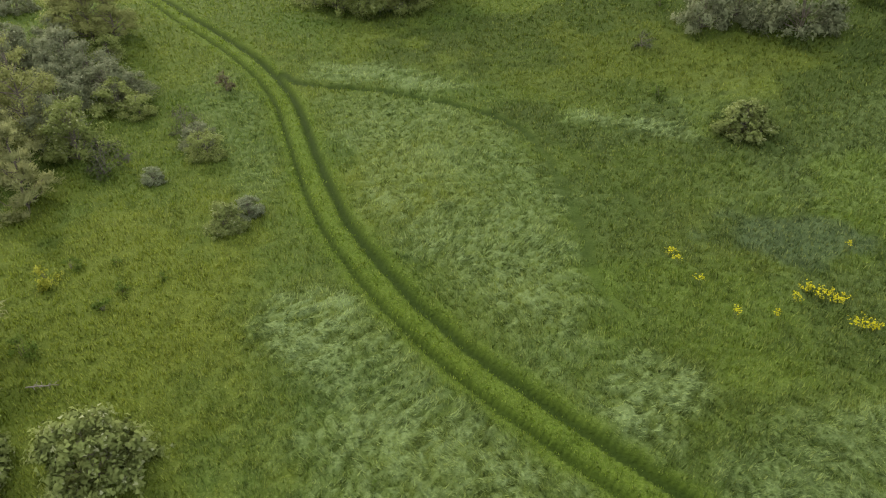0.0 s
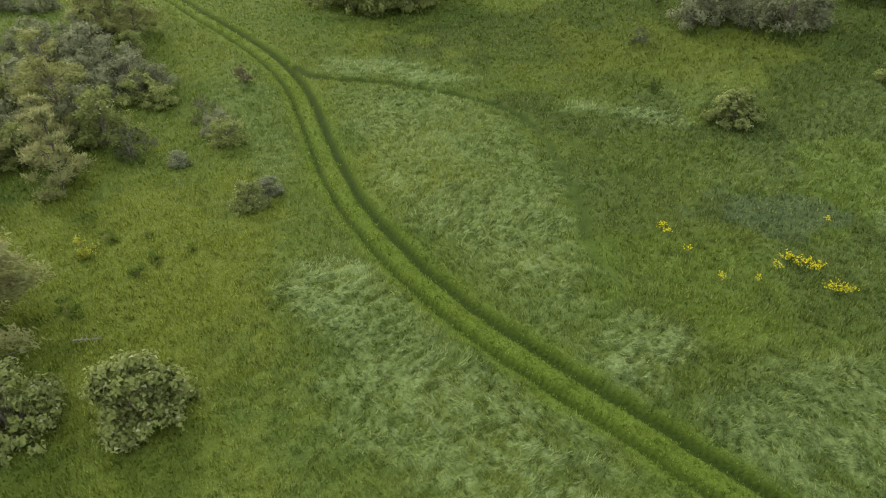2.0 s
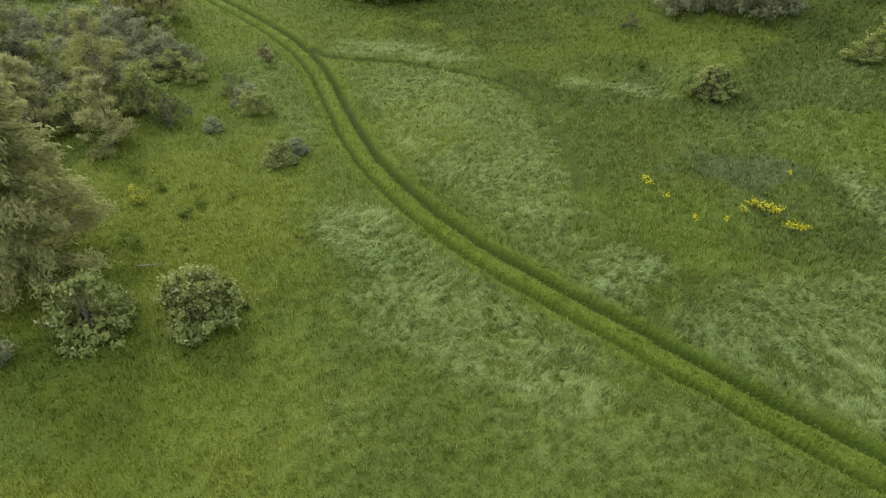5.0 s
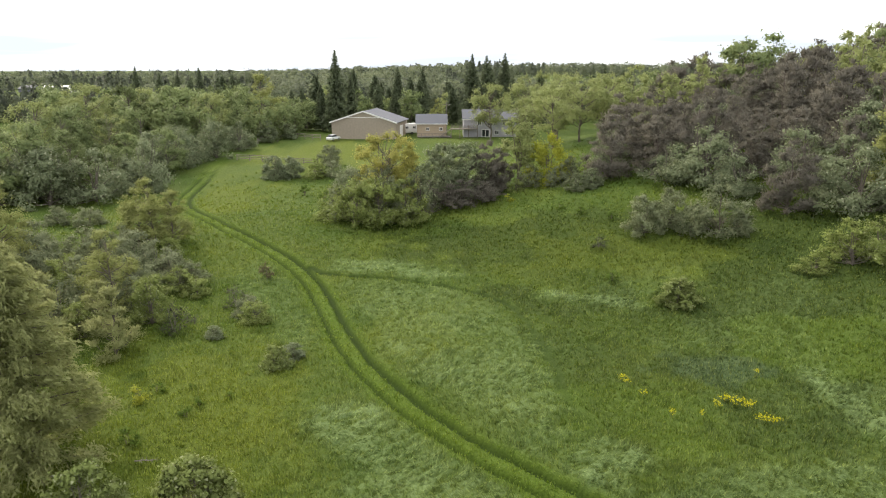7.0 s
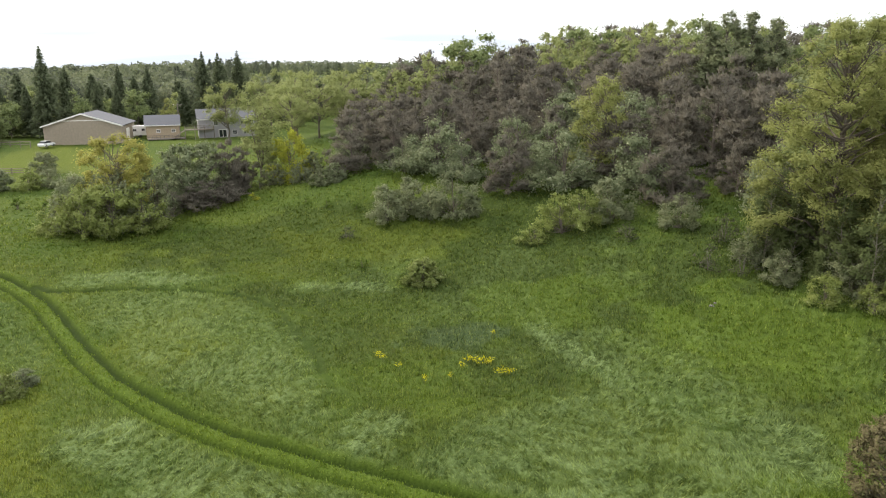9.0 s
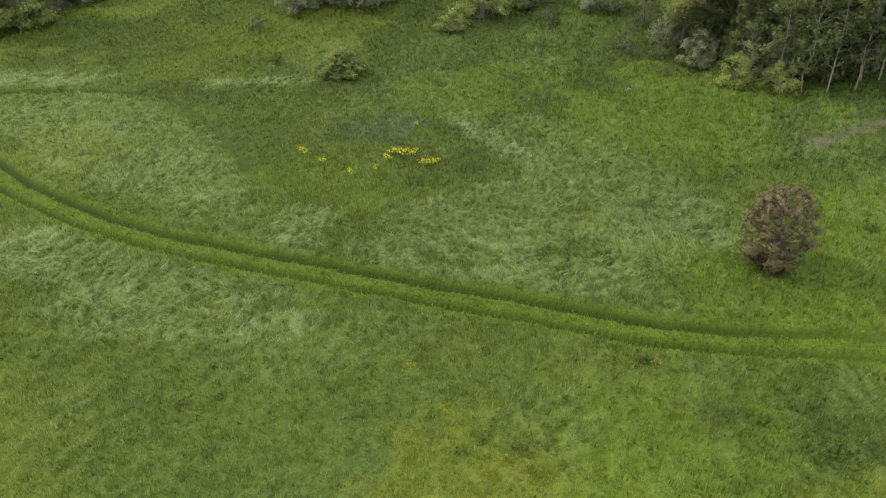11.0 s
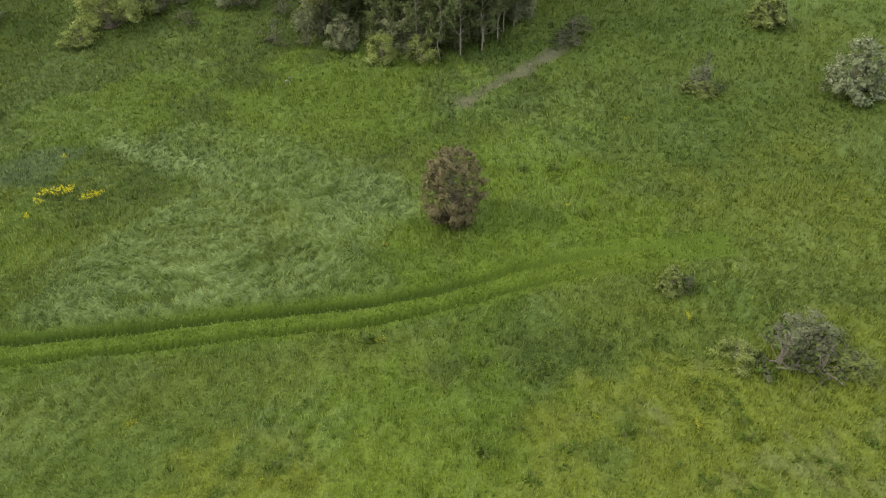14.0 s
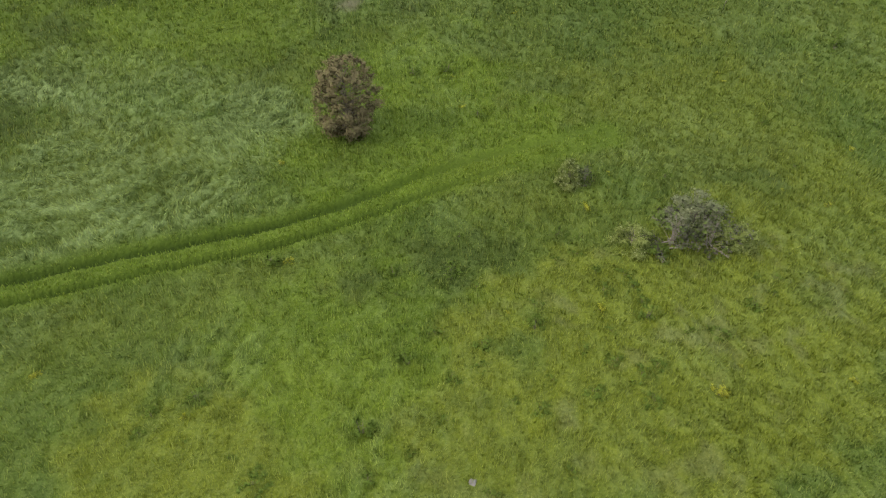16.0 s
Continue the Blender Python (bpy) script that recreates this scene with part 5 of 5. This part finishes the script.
def deck():
    """A raised timber deck beside the house with rails and a stair."""
    ob = thing("timber_deck", farm_pose(5.4, 181.1), "raised weathered timber deck with railings and a stair", "deck")
    part("platform", block(-3.2, 0, 2.3, 4.2, 2.3, 2.5), M_WOOD, ob)
    for x in (-3.1, -0.7, 1.7, 4.1):
        part("post", block(x - 0.09, 0.02, -0.5, x + 0.09, 0.2, 3.5), M_WOOD, ob)
    for z in (2.8, 3.1, 3.45):
        part("rail", block(-3.2, 0.05, z, 4.2, 0.13, z + 0.08), M_WOOD, ob)
    for k in range(24):
        part("baluster", block(-3.1 + k * 0.31, 0.07, 2.5, -3.06 + k * 0.31, 0.11, 3.45), M_WOOD, ob)
    for k in range(11):
        part("step", block(-3.3 - 0.28 * (k + 1), 0.3, 2.25 - 0.2 * k, -3.0 - 0.28 * k, 1.4, 2.31 - 0.2 * k), M_WOOD, ob)
    low = thing("low_deck", farm_pose(-2.8, 182.2), "low timber deck with a dark rail before the workshop", "deck")
    part("platform", block(-4.2, 0, 0.1, 5.0, 2.4, 0.3), M_WOOD, low)
    for k in range(10):
        part("post", block(-4.1 + k, 0.02, -0.5, -4.0 + k, 0.12, 1.2), M_WOOD, low)
    for z in (0.7, 1.1):
        part("rail", block(-4.2, 0.03, z, 5.0, 0.1, z + 0.1), M_WOOD, low)


def car():
    ob = thing("parked_car", farm_pose(-29.3, 176, 65), "white car parked on the lawn by the barn", "car")
    bm = prism([(-2.2, 0.35), (2.2, 0.35), (2.25, 0.75), (1.9, 0.9), (0.9, 0.98), (-2.0, 1.0), (-2.25, 0.8)], -0.88, 0.88)
    bmesh.ops.bevel(bm, geom=bm.edges[:], offset=0.08, segments=2, affect="EDGES")
    part("body", bm, M_CAR, ob)
    bm = prism([(-1.8, 0.98), (1.0, 0.98), (0.35, 1.45), (-1.3, 1.45)], -0.76, 0.76)
    bmesh.ops.bevel(bm, geom=bm.edges[:], offset=0.06, segments=2, affect="EDGES")
    part("cabin_glass", bm, M_GLASS, ob, "dark glazed cabin")
    part("roof_panel", block(-1.28, -0.7, 1.44, 0.33, 0.7, 1.5, 0.02), M_CAR, ob)
    for x in (-1.35, 1.35):
        for y in (-0.85, 0.85):
            wheel = new("wheel")
            wheel.parent, wheel.location = ob, (x, y, 0.32)
            bm = bmesh.new()
            bmesh.ops.create_cone(bm, cap_ends=True, segments=20, radius1=0.32, radius2=0.32, depth=0.2, matrix=Matrix.Rotation(radians(90), 4, "X"))
            part("tyre", bm, M_DARK, wheel)
            bm = bmesh.new()
            bmesh.ops.create_cone(bm, cap_ends=True, segments=16, radius1=0.2, radius2=0.2, depth=0.22, matrix=Matrix.Rotation(radians(90), 4, "X"))
            part("rim", bm, M_METAL, wheel)


def trailer():
    ob = thing("camper_trailer", farm_pose(-9.5, 193, 20), "white camper trailer behind the barn", "trailer")
    part("body", block(-2.6, -1.2, 0.5, 2.6, 1.2, 3.1, 0.15), M_WHITE, ob)
    for x in (-1.2, 1.0):
        window(x, 2.0, 0.8, 0.6, ob, -1.2)
    for y in (-1.05, 1.05):
        bm = bmesh.new()
        bmesh.ops.create_cone(bm, cap_ends=True, segments=16, radius1=0.36, radius2=0.36, depth=0.22, matrix=Matrix.Translation((0.3, y, 0.36)) @ Matrix.Rotation(radians(90), 4, "X"))
        part("wheel", bm, M_DARK, ob)


def fence(ax, ay, bx, by, gap=2.6):
    """Posts and three rails over the ground from a to b."""
    n = max(2, int(math.hypot(bx - ax, by - ay) / gap) + 1)
    ob = thing("rail_fence", pose(0, 0, 0), "weathered wooden post-and-rail fence round the lawn", "fence", "lawn fences")
    spots = [(ax + (bx - ax) * k / (n - 1), ay + (by - ay) * k / (n - 1)) for k in range(n)]
    for x, y in spots:
        z = height(x, y)
        part("post", block(x - 0.08, y - 0.08, z - 0.5, x + 0.08, y + 0.08, z + 1.35), M_WOOD, ob)
    for (x, y), (u, v) in zip(spots, spots[1:]):
        for h in (0.45, 0.85, 1.2):
            part_raw("rail", *tubes([((x, y, height(x, y) + h), (u, v, height(u, v) + h), 0.07, 0.07)], 4), M_WOOD, ob)


def utility_pole(x, y, tall):
    ob = thing("utility_pole", farm_pose(x, y), "wooden utility pole with a crossarm", "pole", "utility poles")
    part_raw("pole", *tubes([((0, 0, -0.5), (0, 0, tall), 0.16, 0.1)], 8), M_WOOD, ob)
    part("crossarm", block(-1.1, -0.06, tall - 0.9, 1.1, 0.06, tall - 0.75), M_WOOD, ob)
    for u in (-1.0, 0.0, 1.0):
        part("insulator", block(u - 0.05, -0.05, tall - 0.75, u + 0.05, 0.05, tall - 0.5), M_WHITE, ob)


def far_farm(name, x, y, long, deep, eave, ridge, mat, roof, label):
    ob = thing(name, farm_pose(x, y), label, "barn")
    part("wall", gable_walls(-long / 2, long / 2, 0, deep, eave, ridge), mat, ob)
    part("roof", gable_roof(-long / 2, long / 2, 0, deep, eave, ridge), roof, ob)


barn()
shed()
house()
deck()
car()
trailer()
fence(-46, 143, -37, 140.5)
fence(-33.5, 138.5, -27, 136.5)
fence(-45, 186, -33, 178)
fence(-48, 170, -45, 186)
for x, y, t in ((-200, 545, 16), (-152, 555, 16), (1.2, 196, 9), (-255, 540, 16)):
    utility_pole(x, y, t)
far_farm("far_barn", -318, 545, 11, 12, 2.8, 5, M_ROOF, M_ROOF, "distant dark grey barn beyond the fields")
far_farm("far_greenhouse", -296, 545, 19, 9, 3.0, 5, M_WHITE, M_WHITE, "distant white greenhouse beyond the fields")


# ---- far woods ----
def far_woods(near, reach, n, m, size, seed, right):
    """Woods and hedges out to the horizon, as one mass."""
    rng = np.random.default_rng(seed)
    a, d = rng.uniform(radians(-50), radians(right), n), near * (reach / near) ** rng.random(n)
    x, y = d * np.sin(a), d * np.cos(a)
    field = vnoise(x, y, 130, 90)
    near_field = (x < -110) & (d < 640) & (d > 330)
    keep = np.where(near_field, field > 0.86, field > 0.3) & (np.hypot(x + 308, y - 545) > 40)
    x, y = x[keep], y[keep]
    z = land(x, y)
    conifer = (vnoise(x, y, 90, 91) > 0.66) & (rng.random(len(x)) < 0.6)
    tall = np.where(conifer, rng.uniform(10, 16, len(x)), rng.uniform(8, 14, len(x)))
    tint = np.clip(np.where(conifer, 0.25, 0.6) + 0.25 * rng.normal(size=len(x)) * np.where(conifer, 0.3, 1), 0, 1)
    u = rng.normal(size=(len(x), m, 3))
    u /= np.linalg.norm(u, axis=2, keepdims=True)
    h = 0.5 + 0.5 * u[:, :, 2]
    girth = np.where(conifer[:, None], 0.3 * (1.05 - h), 0.42 * np.sqrt(np.clip(1 - (2 * h - 1) ** 2, 0.05, 1))) * tall[:, None] * rng.uniform(0.75, 1.15, h.shape)
    flat = u[:, :, :2] / (np.linalg.norm(u[:, :, :2], axis=2, keepdims=True) + 1e-6)
    at = np.stack([x[:, None] + flat[:, :, 0] * girth, y[:, None] + flat[:, :, 1] * girth, z[:, None] + h * tall[:, None]], 2).reshape(-1, 3)
    v, f = cards(at, u.reshape(-1, 3) + 0.5 * rng.normal(size=(len(at), 3)), size, size * 0.75, rng)
    soft = np.repeat(u.reshape(-1, 3) + (0, 0, 0.35), 3, 0)
    q = v.reshape(-1, 3, 3)
    away = np.sum(np.cross(q[:, 1] - q[:, 0], q[:, 2] - q[:, 0]) * soft[::3], axis=1) < 0
    q[away] = q[away][:, ::-1]
    me = raw_mesh("far_woods", q.reshape(-1, 3), f, M_FAR, True)
    me.normals_split_custom_set_from_vertices((soft / np.linalg.norm(soft, axis=1, keepdims=True)).tolist())
    spread_attr(me, "tint", np.repeat(tint, m * 3))
    tagged(new("far_woods", me), "distant mixed woods and hedges along the horizon", "woods", kind="stuff")


far_woods(280, 480, 1300, 240, 0.6, 12, 32)
far_woods(480, 1500, 4000, 90, 0.95, 13, 62)
